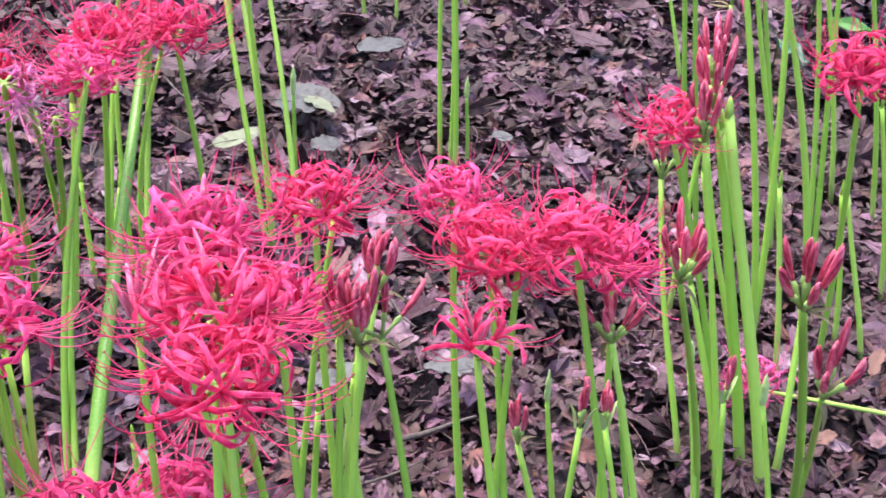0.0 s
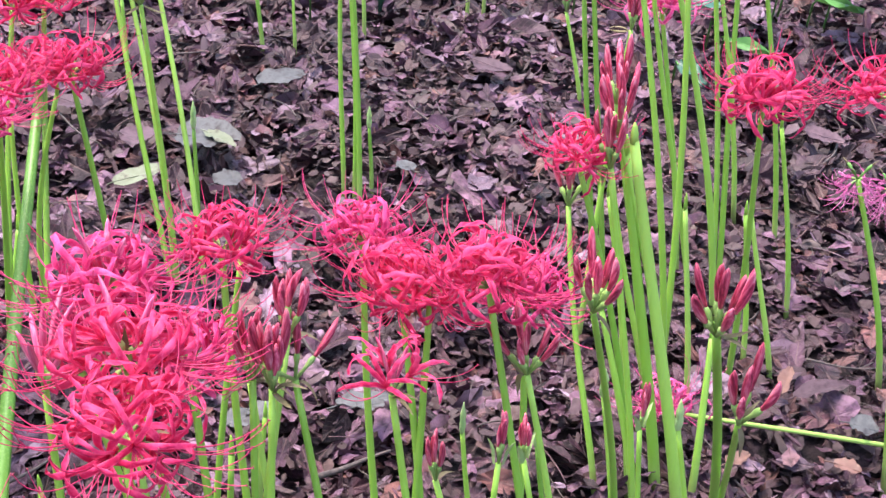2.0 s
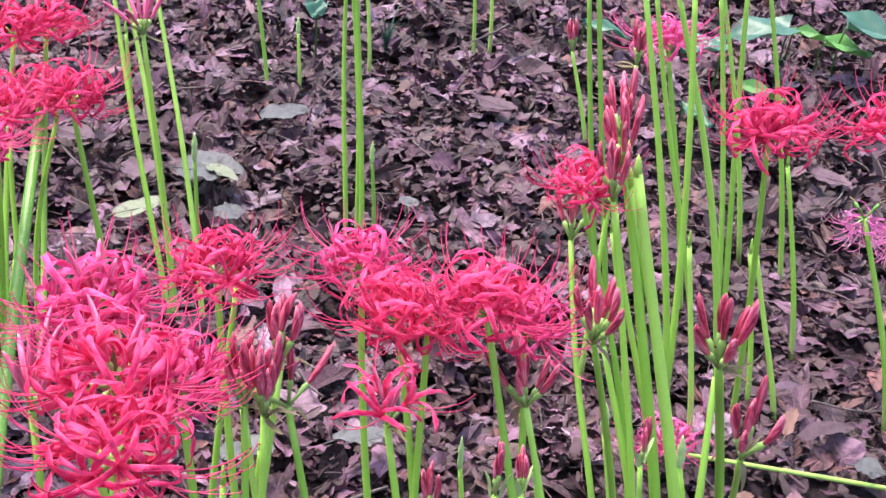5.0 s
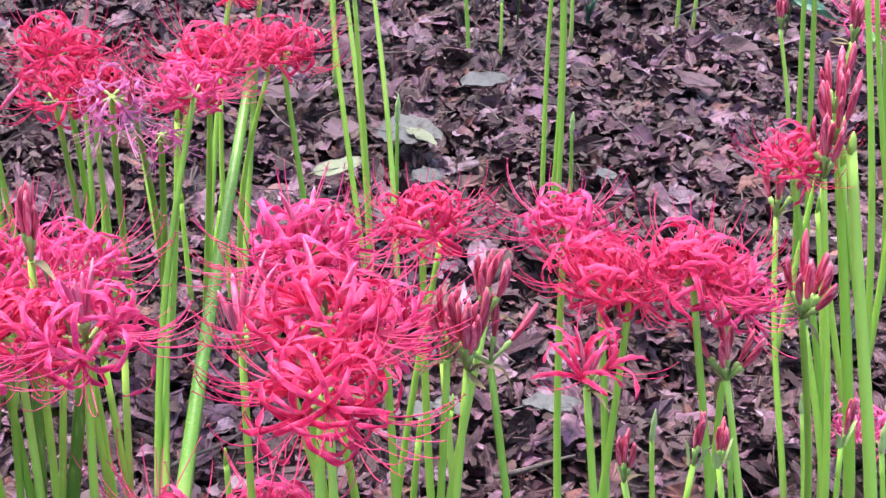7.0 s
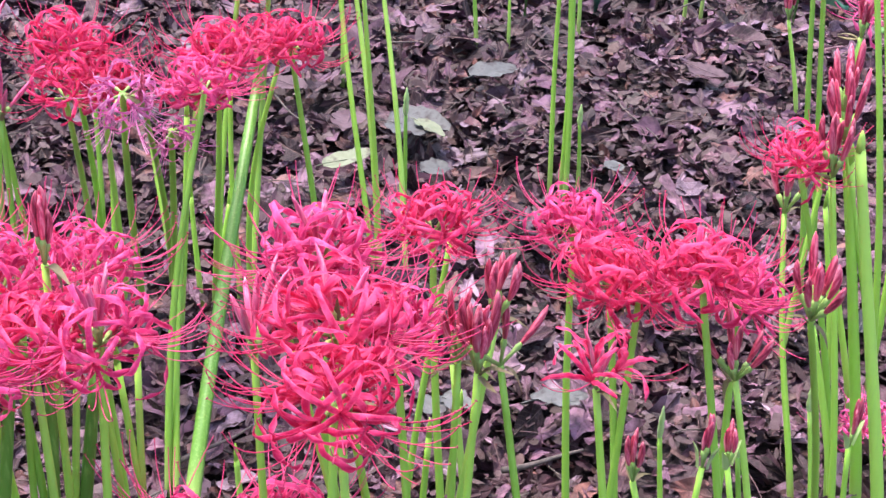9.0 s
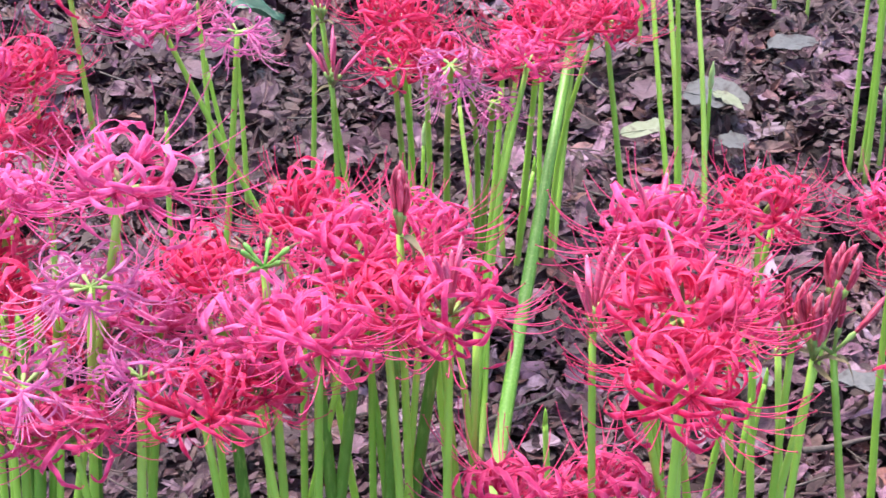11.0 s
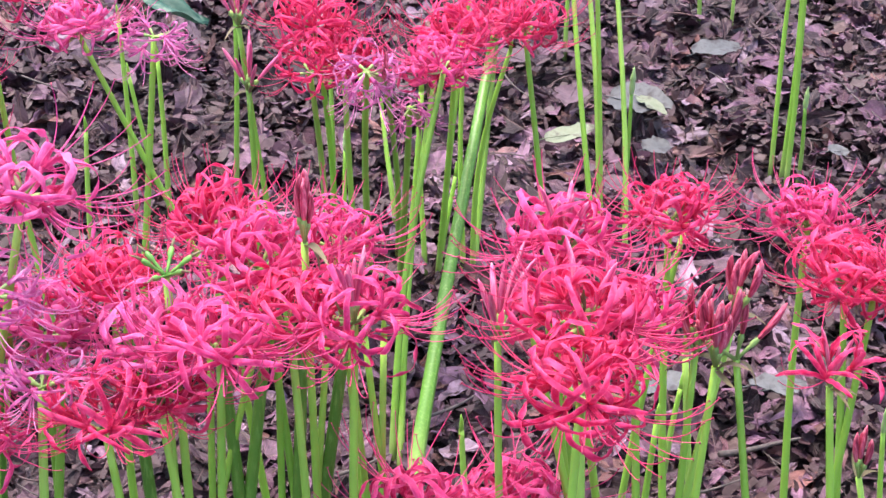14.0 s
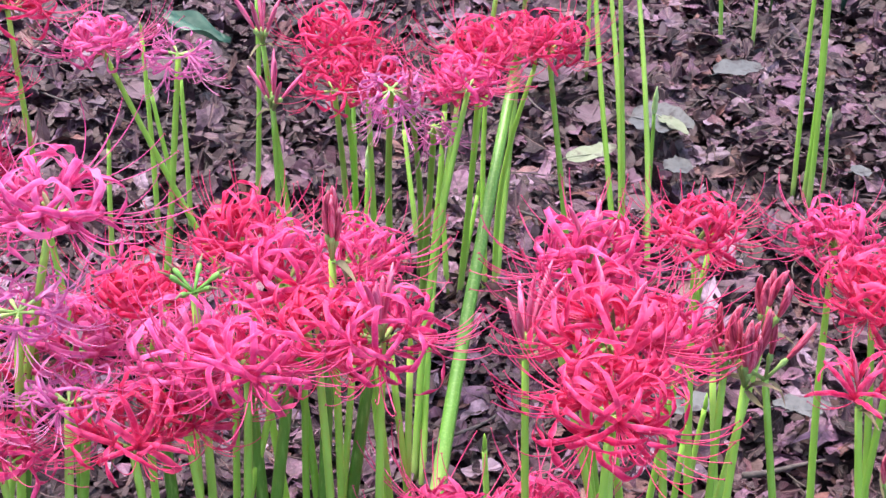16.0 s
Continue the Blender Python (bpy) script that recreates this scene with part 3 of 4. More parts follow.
blade((-0.269, 1.683, 0.268), (-0.242, 1.623), bow=-0.006)
bloom((-0.243, 1.819, 0.350), (-0.232, 1.622), 7, 1.0, "red")
bloom((-0.276, 1.786, 0.360), (-0.277, 1.625), 5, 1.0, "red")

# stems behind the middle blooms
buds((-0.123, 1.806, 0.364), (-0.074, 1.737), 7, 1.1, 34, True)
buds((-0.170, 1.902, 0.390), (-0.078, 1.726), 5, 1.0)
buds((-0.152, 1.900, 0.384), (-0.075, 1.728), 5, 1.0)
buds((-0.116, 1.895, 0.395), (-0.037, 1.718), 5, 1.0, thick=0.0072)
sheathed((-0.061, 1.850, 0.170), (-0.051, 1.820), 1.1)
buds((0.134, 2.055, 0.370), (0.156, 1.989), 5, 1.0, thick=0.007)
buds((0.141, 2.049, 0.372), (0.170, 1.981), 5, 1.0, thick=0.007)
buds((0.146, 2.034, 0.378), (0.178, 1.965), 5, 1.0, thick=0.0075)
sheathed((0.186, 2.009, 0.096), (0.196, 1.991), 0.9)
buds((0.001, 2.492, 0.195), (0.032, 2.455), 5, 1.0)
sheathed((0.077, 2.484, 0.094), (0.085, 2.467), 0.8)
blade((0.195, 2.614, 0.158), (0.212, 2.585))
blade((0.399, 2.692, 0.138), (0.409, 2.667))
blade((0.438, 2.746, 0.119), (0.447, 2.724))
blade((-0.197, 2.320, 0.147), (-0.186, 2.295))

# middle blooms
bloom((-0.002, 1.151, 0.420), (0.053, 1.072), 8, 0.9, "red")
blade((0.015, 1.220, 0.379), (-0.011, 1.163))
bloom((0.129, 1.251, 0.370), (0.168, 1.183), 8, 0.95, "rose")
bloom((0.158, 1.147, 0.380), (0.207, 1.075), 7, 1.0, "red")
bloom((0.184, 1.142, 0.380), (0.181, 1.078), 7, 0.9, "red")
bloom((0.223, 1.071, 0.440), (0.317, 0.984), 9, 1.0, "red", 30, young=2)
bloom((0.276, 1.169, 0.360), (0.293, 1.105), 8, 1.0, "rose")
bloom((0.141, 1.001, 0.380), (0.211, 0.927), 3, 0.86, "red", 60, young=3, fresh=0.85)
buds((0.043, 0.928, 0.440), (0.035, 0.854), 8, 0.95, 18)
buds((0.054, 0.968, 0.460), (0.026, 0.893), 6, 0.95, 17)
buds((0.061, 0.967, 0.420), (0.148, 0.884), 3, 0.9, 40)
buds((0.028, 0.953, 0.430), (0.049, 0.877), 6, 0.95, 18)
sheathed((0.243, 1.237, 0.150), (0.268, 1.208), 0.9)
sheathed((0.224, 0.940, 0.360), (0.200, 0.881), 1.0, showing=4)
sheathed((0.250, 0.967, 0.340), (0.323, 0.900), 0.9, showing=4)
buds((0.191, 1.046, 0.250), (0.257, 1.004), 4, 0.8, 14)
buds((0.266, 1.071, 0.350), (0.340, 1.001), 6, 1.0, 30)
sheathed((0.304, 1.155, 0.200), (0.344, 1.116), 0.8)

# big front blooms
bloom((-0.059, 0.880, 0.496), (-0.010, 0.800), 9, 1.07, "red", 12, young=2)
bloom((-0.084, 1.000, 0.477), (0.015, 0.975), 9, 1.06, "rose", 14, young=5)
bloom((-0.051, 0.795, 0.501), (-0.040, 0.730), 9, 1.02, "red", 10)
bloom((-0.020, 0.960, 0.435), (0.031, 0.880), 7, 1.0, "rose")
bloom((-0.092, 0.979, 0.440), (-0.002, 0.923), 5, 0.85, "rose")
buds((-0.123, 0.926, 0.440), (-0.069, 0.862), 7, 1.05, 24, True)
buds((-0.101, 0.960, 0.430), (0.021, 0.913), 3, 1.0, 16, True)
bloom((-0.171, 0.880, 0.278), (-0.131, 0.830), 8, 1.1, "rose")
bloom((-0.097, 0.930, 0.256), (-0.067, 0.890), 8, 1.1, "rose")
blade((0.041, 1.322, 0.100), (0.037, 1.304), 0.007)
blade((0.011, 1.044, 0.280), (0.020, 0.997))
blade((-0.181, 1.201, 0.100), (-0.167, 1.186))
blade((0.025, 1.049, 0.360), (0.091, 1.002))
blade((-0.081, 1.055, 0.330), (-0.024, 1.011))

# left mass
bloom((-0.383, 1.041, 0.420), (-0.304, 0.986), 8, 0.95, "red")
bloom((-0.316, 0.943, 0.460), (-0.254, 0.878), 8, 1.05, "rose")
bloom((-0.293, 1.095, 0.380), (-0.240, 1.041), 8, 1.0, "rose")
bloom((-0.448, 0.961, 0.400), (-0.412, 0.900), 8, 1.0, "red")
buds((-0.276, 0.930, 0.500), (-0.232, 0.853), 5, 0.95, 10)
seeded((-0.363, 0.864, 0.500), (-0.328, 0.785), 6)
bloom((-0.309, 0.818, 0.470), (-0.292, 0.740), 8, 1.0, "rose", 24)
bloom((-0.225, 0.879, 0.470), (-0.191, 0.805), 7, 1.0, "rose", 12, young=6)
bloom((-0.276, 0.885, 0.450), (-0.239, 0.815), 8, 1.0, "red")
bloom((-0.366, 0.852, 0.440), (-0.350, 0.779), 8, 1.0, "pink")
bloom((-0.389, 0.788, 0.410), (-0.329, 0.730), 6, 0.9, "red", 40, fresh=0.45)
bloom((-0.476, 0.881, 0.540), (-0.553, 0.769), 7, 1.05, "pink", 12)
faded((-0.489, 0.836, 0.480), (-0.496, 0.750), 7, 1.0, 14)
faded((-0.521, 0.771, 0.430), (-0.521, 0.695), 6, 1.05, 14)
faded((-0.441, 0.802, 0.430), (-0.439, 0.728), 6, 0.85, 14)
bloom((-0.621, 0.961, 0.440), (-0.628, 0.883), 8, 1.0, "pink")
bloom((-0.782, 1.344, 0.350), (-0.768, 1.286), 8, 0.95, "red")
bloom((-0.815, 1.289, 0.370), (-0.812, 1.225), 7, 1.0, "rose")
bloom((-0.782, 1.331, 0.270), (-0.857, 1.266), 8, 0.95, "red")
bloom((-0.728, 1.111, 0.400), (-0.750, 1.035), 7, 1.0, "red")
bloom((-0.631, 0.928, 0.400), (-0.625, 0.859), 7, 1.0, "red")
bloom((-0.582, 0.895, 0.380), (-0.585, 0.828), 8, 1.0, "red")
bloom((-0.482, 0.896, 0.400), (-0.472, 0.828), 8, 1.0, "pink")
bloom((-0.489, 0.777, 0.380), (-0.421, 0.726), 7, 0.9, "rose")
bloom((-0.547, 0.751, 0.400), (-0.509, 0.690), 7, 1.0, "rose")
bloom((-0.363, 0.828, 0.410), (-0.294, 0.773), 7, 0.9, "red", young=2)
blade((-0.579, 0.858, 0.400), (-0.572, 0.790), 0.0070)
blade((-0.567, 0.861, 0.400), (-0.573, 0.790), 0.0122, label="deep green leafless lily stem", deep_green=True)
blade((-0.553, 0.865, 0.400), (-0.568, 0.792), 0.0118, label="deep green leafless lily stem", deep_green=True)
blade((-0.540, 0.869, 0.400), (-0.556, 0.795), 0.0090)
blade((-0.535, 0.870, 0.400), (-0.554, 0.796), 0.0070)
blade((-0.512, 0.876, 0.400), (-0.504, 0.808), 0.0122, label="deep green leafless lily stem", deep_green=True)
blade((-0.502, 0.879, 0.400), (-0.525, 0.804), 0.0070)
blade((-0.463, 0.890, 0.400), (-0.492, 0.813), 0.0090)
blade((-0.413, 0.903, 0.400), (-0.362, 0.845), 0.0118, label="deep green leafless lily stem", deep_green=True)
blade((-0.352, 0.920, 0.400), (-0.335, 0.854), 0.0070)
blade((-0.344, 0.922, 0.400), (-0.296, 0.864), 0.0122, label="deep green leafless lily stem", deep_green=True)
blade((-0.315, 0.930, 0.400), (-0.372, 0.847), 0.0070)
blade((-0.309, 0.932, 0.400), (-0.336, 0.856), 0.0118, label="deep green leafless lily stem", deep_green=True)
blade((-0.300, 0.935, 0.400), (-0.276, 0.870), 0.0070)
blade((-0.281, 0.940, 0.400), (-0.274, 0.872), 0.0118, label="deep green leafless lily stem", deep_green=True)
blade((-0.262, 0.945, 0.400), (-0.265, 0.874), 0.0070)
blade((-0.248, 0.949, 0.400), (-0.279, 0.872), 0.0122, label="deep green leafless lily stem", deep_green=True)
blade((-0.246, 0.949, 0.400), (-0.187, 0.893), 0.0070)
blade((-0.218, 0.957, 0.400), (-0.188, 0.894), 0.0070)
blade((-0.233, 0.953, 0.400), (-0.167, 0.898), 0.0070)

# far left
buds((-0.489, 1.464, 0.400), (-0.414, 1.411), 6, 1.0, 26, True)
buds((-0.469, 1.429, 0.340), (-0.449, 1.374), 6, 1.0, 30, True)
blade((-0.606, 1.824, 0.283), (-0.599, 1.777))
bloom((-0.680, 1.473, 0.360), (-0.496, 1.453), 8, 1.0, "pink", 24)
faded((-0.597, 1.490, 0.360), (-0.615, 1.423), 6, 0.95, 4)
blade((-0.725, 1.704, 0.264), (-0.704, 1.662))
blade((-0.741, 1.764, 0.148), (-0.705, 1.747))
blade((-0.677, 1.708, 0.212), (-0.662, 1.674))
blade((-0.739, 1.600, 0.154), (-0.737, 1.574))
bloom((-0.769, 1.431, 0.420), (-0.700, 1.373), 7, 1.0, "red")
blade((-0.877, 1.428, 0.400), (-0.885, 1.357))

# right clump
bloom((0.356, 1.380, 0.395), (0.461, 1.309), 7, 0.85, "red", bow=0.009)
buds((0.404, 1.444, 0.430), (0.503, 1.358), 6, 1.05, 28)
buds((0.399, 1.396, 0.420), (0.517, 1.309), 6, 1.05, 22)
buds((0.385, 1.356, 0.400), (0.459, 1.278), 6, 1.05, 22)
buds((0.369, 1.449, 0.300), (0.426, 1.318), 5, 1.0, 24, bow=-0.010)
buds((0.307, 1.038, 0.440), (0.428, 1.235), 7, 1.05, 30)
buds((0.522, 2.320, 0.157), (0.567, 2.288), 5, 0.9, 14)
bloom((0.553, 1.862, 0.360), (0.623, 1.791), 8, 0.95, "pink")
buds((0.475, 1.706, 0.400), (0.453, 1.640), 4, 0.8, 14)
bloom((0.559, 1.433, 0.440), (0.628, 1.530), 10, 0.98, "red", 38, bow=0.003)
blade((0.705, 1.743, 0.256), (0.757, 1.693))
bloom((0.702, 1.440, 0.450), (0.783, 1.351), 8, 1.0, "red")
wilted((0.758, 1.594, 0.264), (0.839, 1.537))
wilted((0.847, 1.682, 0.200), (0.899, 1.640))
buds((0.394, 0.979, 0.460), (0.536, 1.245), 7, 1.1, 28, thick=0.0095, bow=0.002)
buds((0.414, 0.942, 0.400), (0.550, 1.281), 5, 1.1, 24)
sheathed((0.380, 1.084, 0.280), (0.408, 1.032), 1.0, showing=3)
sheathed((0.425, 1.109, 0.260), (0.470, 1.059), 0.95)
sheathed((0.377, 1.211, 0.220), (0.411, 1.169), 0.9)
buds((0.656, 2.024, 0.408), (0.752, 1.964), 5, 1.0, thick=0.0075, bow=0.006)
buds((0.697, 1.945, 0.440), (0.794, 1.885), 5, 1.0, thick=0.0075, bow=0.003)
buds((0.625, 1.805, 0.483), (0.671, 1.745), 5, 1.0, thick=0.008, bow=-0.004)
buds((0.589, 1.804, 0.481), (0.662, 1.744), 5, 1.0, thick=0.0075)
buds((0.516, 1.749, 0.499), (0.653, 1.689), 5, 1.0, thick=0.0092, bow=0.012)
buds((0.518, 1.670, 0.530), (0.552, 1.570), 5, 1.0, thick=0.0085, bow=0.007)
buds((0.513, 1.825, 0.462), (0.638, 1.765), 5, 1.0, thick=0.0075, bow=-0.008)
buds((0.456, 1.658, 0.524), (0.554, 1.558), 5, 1.0, thick=0.0085)
buds((0.433, 1.798, 0.476), (0.507, 1.738), 5, 1.0, thick=0.0075, bow=-0.003)
buds((0.421, 1.797, 0.475), (0.493, 1.737), 5, 1.0, thick=0.0075, bow=-0.004)
blade((0.628, 1.579, 0.219), (0.692, 1.533))
blade((0.528, 1.530, 0.253), (0.566, 1.481))
blade((0.535, 1.370, 0.180), (0.530, 1.310), 0.0090)
blade((0.396, 1.341, 0.235), (0.462, 1.281), 0.0085)
blade((0.450, 1.592, 0.233), (0.496, 1.532), 0.0075, bow=0.002)
blade((0.441, 1.564, 0.284), (0.525, 1.504), 0.0080, bow=-0.008)
blade((0.409, 1.394, 0.399), (0.495, 1.314), 0.0125, bow=-0.002)
blade((0.405, 1.356, 0.433), (0.514, 1.276), 0.0135)
blade((0.633, 1.611, 0.199), (0.662, 1.573))

# ---- ground ----
def rise(x, y):
    """The ground's gentle unevenness."""
    hollow = max(0.0, noise.noise((x * 3.4 + 1.7, y * 4.2, 5.1)) - 0.08) + 0.6 * max(0.0, noise.noise((x * 9.0, y * 11.0, 8.3)) - 0.10)
    return 0.022 * noise.noise((x * 2.3, y * 2.3, 0.4)) + 0.012 * noise.noise((x * 6, y * 6, 2.0)) - 0.018 - 0.085 * hollow


def ground_sheet():
    near = [-1.9 + 0.03 * i for i in range(128)]
    xs = [-400, -60, -12, -5, -3, -2.4] + near + [2.5, 3.2, 5, 12, 60, 400]
    ys = [-400, -60, -12, -4, -1.5, -0.5, 0.2] + [0.5 + 0.03 * i for i in range(128)] + [4.6, 5.2, 7, 14, 60, 400]
    verts = [(x, y, rise(x, y)) for y in ys for x in xs]
    w = len(xs)
    faces = [(j * w + i, j * w + i + 1, (j + 1) * w + i + 1, (j + 1) * w + i) for j in range(len(ys) - 1) for i in range(w - 1)]
    return tagged(new("ground", mesh_of("ground", verts, faces, [SOIL])), "dark woodland soil under a carpet of fallen leaves", "ground", kind="structure")


ground = ground_sheet()


def leaf_shape(r, kind):
    """Outline of a fallen leaf about one unit long, as a closed loop round its midrib."""
    n = 22 if kind == "lobed" else 16
    pts = []
    wide = r.uniform(0.2, 0.38)
    lobes = r.choice((5, 6, 7))
    deep, ph = r.uniform(0.14, 0.30), r.uniform(0, 6)
    seedling = r.uniform(0, 50)
    bite_at, bite = r.uniform(0, 6.28), r.uniform(0.35, 0.65)
    for i in range(n):
        a = 2 * math.pi * i / n
        x = -0.5 * math.cos(a)
        y = wide * math.copysign(abs(math.sin(a)) ** 1.4, math.sin(a)) * (1 - 0.45 * x)
        f = 1 + 0.22 * noise.noise((1.3 * math.cos(a) + seedling, 1.3 * math.sin(a), 1.0)) + r.uniform(-0.13, 0.13)
        if kind == "lobed":
            f *= 1 + deep * math.cos(lobes * a + ph)
            y *= 1.2
        elif kind == "torn":
            f *= 1 - bite * max(0.0, math.cos(a - bite_at)) ** 3 + r.uniform(-0.09, 0.09)
        pts.append((x * f, y * f))
    return pts


def leaf_geometry(r, kind):
    """A thin curled leaf: a folded, warped double ring round the midrib, one unit long."""
    out = leaf_shape(r, kind)
    big = 2.6 if kind == "rolled" else 1.0
    fold, roll_x, roll_y, tw = r.uniform(-0.55, 0.7), r.uniform(-1.1, 0.7), big * r.uniform(-1.2, 1.0), r.uniform(-0.8, 0.8)
    wob = [r.uniform(-0.10, 0.10) for k in out]

    def lifted(x, y, w):
        return (x, y * (0.6 if kind == "rolled" else 1.0), fold * abs(y) * 0.5 + roll_x * x * x * 0.55 + roll_y * y * y * 0.8 + tw * x * y + w)
    n = len(out)
    verts = [lifted(x, y, w) for (x, y), w in zip(out, wob)]
    verts += [lifted(x * 0.52, y * 0.48, w * 0.3) for (x, y), w in zip(out, wob)]
    verts.append((0.02, 0, 0))
    faces = []
    for i in range(n):
        j = (i + 1) % n
        faces.append((i, j, n + j, n + i))
        faces.append((n + i, n + j, 2 * n))
    return verts, faces


lr = random.Random(21)
LEAF_GEO = [leaf_geometry(lr, k) for k in ["lobed"] * 7 + ["plain"] * 7 + ["torn"] * 7 + ["rolled"] * 4]


def leaf_size(r):
    q = r.random()
    return r.uniform(0.011, 0.022) if q < 0.34 else r.uniform(0.022, 0.040) if q < 0.76 else r.uniform(0.040, 0.072)


def axes_of(me, v):
    """Keeps each leaf's own length and width axes on its points, for the veins."""
    me.attributes.new("leaf_axes", "FLOAT_VECTOR", "POINT").data.foreach_set("vector", np.asarray(v, dtype=np.float32).ravel())


def crumbs(n, x0, x1, y0, y1, r):
    """The crumbled bits of leaf between and under the whole ones."""
    k = np.arange(7)
    rs = np.random.RandomState(3)
    verts, faces = [], []
    for i in range(n):
        x, y, s = r.uniform(x0, x1), r.uniform(y0, y1), r.uniform(0.004, 0.015)
        rim = min(x - x0, x1 - x, y - y0, y1 - y)
        if rim < 0.25:
            s *= 0.3 + 2.8 * rim
        a = 2 * np.pi * (k + rs.uniform(-0.3, 0.3, 7)) / 7
        rad = s * rs.uniform(0.6, 1.2, 7)
        tx, ty = rs.normal(0, 0.45, 2)
        px, py = rad * np.cos(a), rs.uniform(0.22, 0.75) * rad * np.sin(a)
        c, q = math.cos(i), math.sin(i)
        X, Y = c * px - q * py, q * px + c * py
        z = rise(x, y) + 0.003 + 0.029 * r.random()
        verts.append(np.stack([x + X, y + Y, z + tx * X + ty * Y + rs.uniform(-0.1, 0.1, 7) * s], 1))
        faces.append(tuple(range(7 * i, 7 * i + 7)))
    me = bpy.data.meshes.new("leaf_crumbs")
    me.from_pydata(np.concatenate(verts).tolist(), [], faces)
    me.materials.append(CRUMBS)
    axes_of(me, np.full((7 * n, 3), 0.3))
    me.update()
    return tagged(new("leaf_crumbs", me), "dark crumbled bits of leaf scattered on the soil", "leaf litter", kind="stuff")


def litter_sheet(n, x0, x1, y0, y1, name, r, layer, round_about=False, mat=LITTER):
    """Fallen leaves past counting, joined into one object."""
    verts, faces, axes = [], [], []
    geo = [(np.array(v), f) for v, f in LEAF_GEO]
    at = 0
    for k in range(n):
        v, f = geo[r.randrange(len(geo))]
        x, y = r.uniform(x0, x1), r.uniform(y0, y1)
        if round_about:
            a, q = r.uniform(0, 6.283), 1.1 + 5.5 * r.random() ** 1.6
            x, y = q * math.cos(a), 2.2 + q * math.sin(a)
        rim = min(x - x0, x1 - x, y - y0, y1 - y)
        if not round_about and rim < 0.3 and r.random() > rim / 0.3:
            continue
        s = leaf_size(r) * (1.4 if round_about else 0.90 + 0.40 * min(1.0, max(0.0, (y - 1.3) / 1.1)))
        e = Euler((r.gauss(0, 0.46), r.gauss(0, 0.46), r.uniform(0, 6.283))).to_matrix()
        p = v * (s, s * r.uniform(0.5, 1.1), s * 0.7) @ np.array(e).T + (x, y, rise(x, y) + 0.004 + layer * r.random())
        verts.append(p)
        axes.append(v)
        faces += [tuple(i + at for i in q) for q in f]
        at += len(v)
    me = bpy.data.meshes.new(name)
    me.from_pydata(np.concatenate(verts).tolist(), [], faces)
    me.materials.append(mat)
    axes_of(me, np.concatenate(axes))
    me.update()
    return tagged(new(name, me), "carpet of damp brown and mauve fallen leaves on the soil", "leaf litter", kind="stuff")


crumbs(36000, -1.6, 1.65, 0.9, 3.7, random.Random(30))
litter_sheet(30500, -1.6, 1.65, 0.9, 3.7, "leaf_litter", random.Random(31), 0.022)
litter_sheet(5200, -1.2, 1.25, 0.95, 2.0, "leaf_litter", random.Random(33), 0.030, mat=DRY)
litter_sheet(14000, -6, 6, -4, 8, "leaf_litter", random.Random(32), 0.014, True)

# ---- fallen leaves that stand out one by one, as pieces of the ground ----
pr = random.Random(5)
LEAF_MESH = [mesh_of("fallen_leaf", v, f, [LITTER], smooth=False) for v, f in LEAF_GEO]
for me, (v, f) in zip(LEAF_MESH, LEAF_GEO):
    axes_of(me, v)
for k in range(260):
    x, y = pr.uniform(-1.0, 1.05), pr.uniform(1.15, 2.9)
    s = pr.uniform(0.034, 0.060)
    child("fallen_leaf", pr.choice(LEAF_MESH), ground,
          Matrix.LocRotScale((x, y, rise(x, y) + pr.uniform(0.016, 0.028)), Euler((pr.gauss(0, 0.22), pr.gauss(0, 0.22), pr.uniform(0, 6.28))),
                             (s, s * pr.uniform(0.75, 1.1), s * 0.8)))


def twig(a, b, thick, r):
    p, q = Vector(a), Vector(b)
    n = 8
    side = Vector((-(q - p).y, (q - p).x, 0)).normalized()
    ph = r.uniform(0, 6)
    pts = [p.lerp(q, i / n) + side * (q - p).length * 0.04 * math.sin(ph + 4 * i / n) + Vector((0, 0, 0.004 * math.sin(2 * ph + 3 * i / n))) for i in range(n + 1)]
    v, f = tube(pts, [0.5 * thick * (1 - 0.6 * i / n) for i in range(n + 1)], 6)
    return tagged(new("twig", mesh_of("twig", v, f, [TWIG])), "thin dark fallen twig lying on the leaf litter", "twig", "fallen twigs")


tr = random.Random(77)


def leaf_stalks(n):
    """Dry leaf stalks and the thinnest bits of twig, strewn past counting."""
    pile = Pile()
    for k in range(n):
        x, y, a, ln = tr.uniform(-1.25, 1.35), tr.uniform(1.1, 3.2), tr.uniform(0, 6.283), tr.uniform(0.025, 0.085)
        z = rise(x, y) + tr.uniform(0.014, 0.030)
        bend, tip = tr.uniform(-0.5, 0.5), tr.uniform(-0.1, 0.18)
        pts = [(x + ln * q * math.cos(a + bend * q), y + ln * q * math.sin(a + bend * q), z + tip * ln * q) for q in (0, 0.25, 0.5, 0.75, 1)]
        w = tr.uniform(0.0006, 0.0015)
        pile.add(*tube(pts, [w, w, 0.9 * w, 0.8 * w, 0.6 * w], 5), slot=k % 2)
    return tagged(new("leaf_stalks", pile.mesh("leaf_stalks", [TWIG, LITTER])), "thin dry leaf stalks strewn over the litter", "leaf litter", kind="stuff")


leaf_stalks(950)


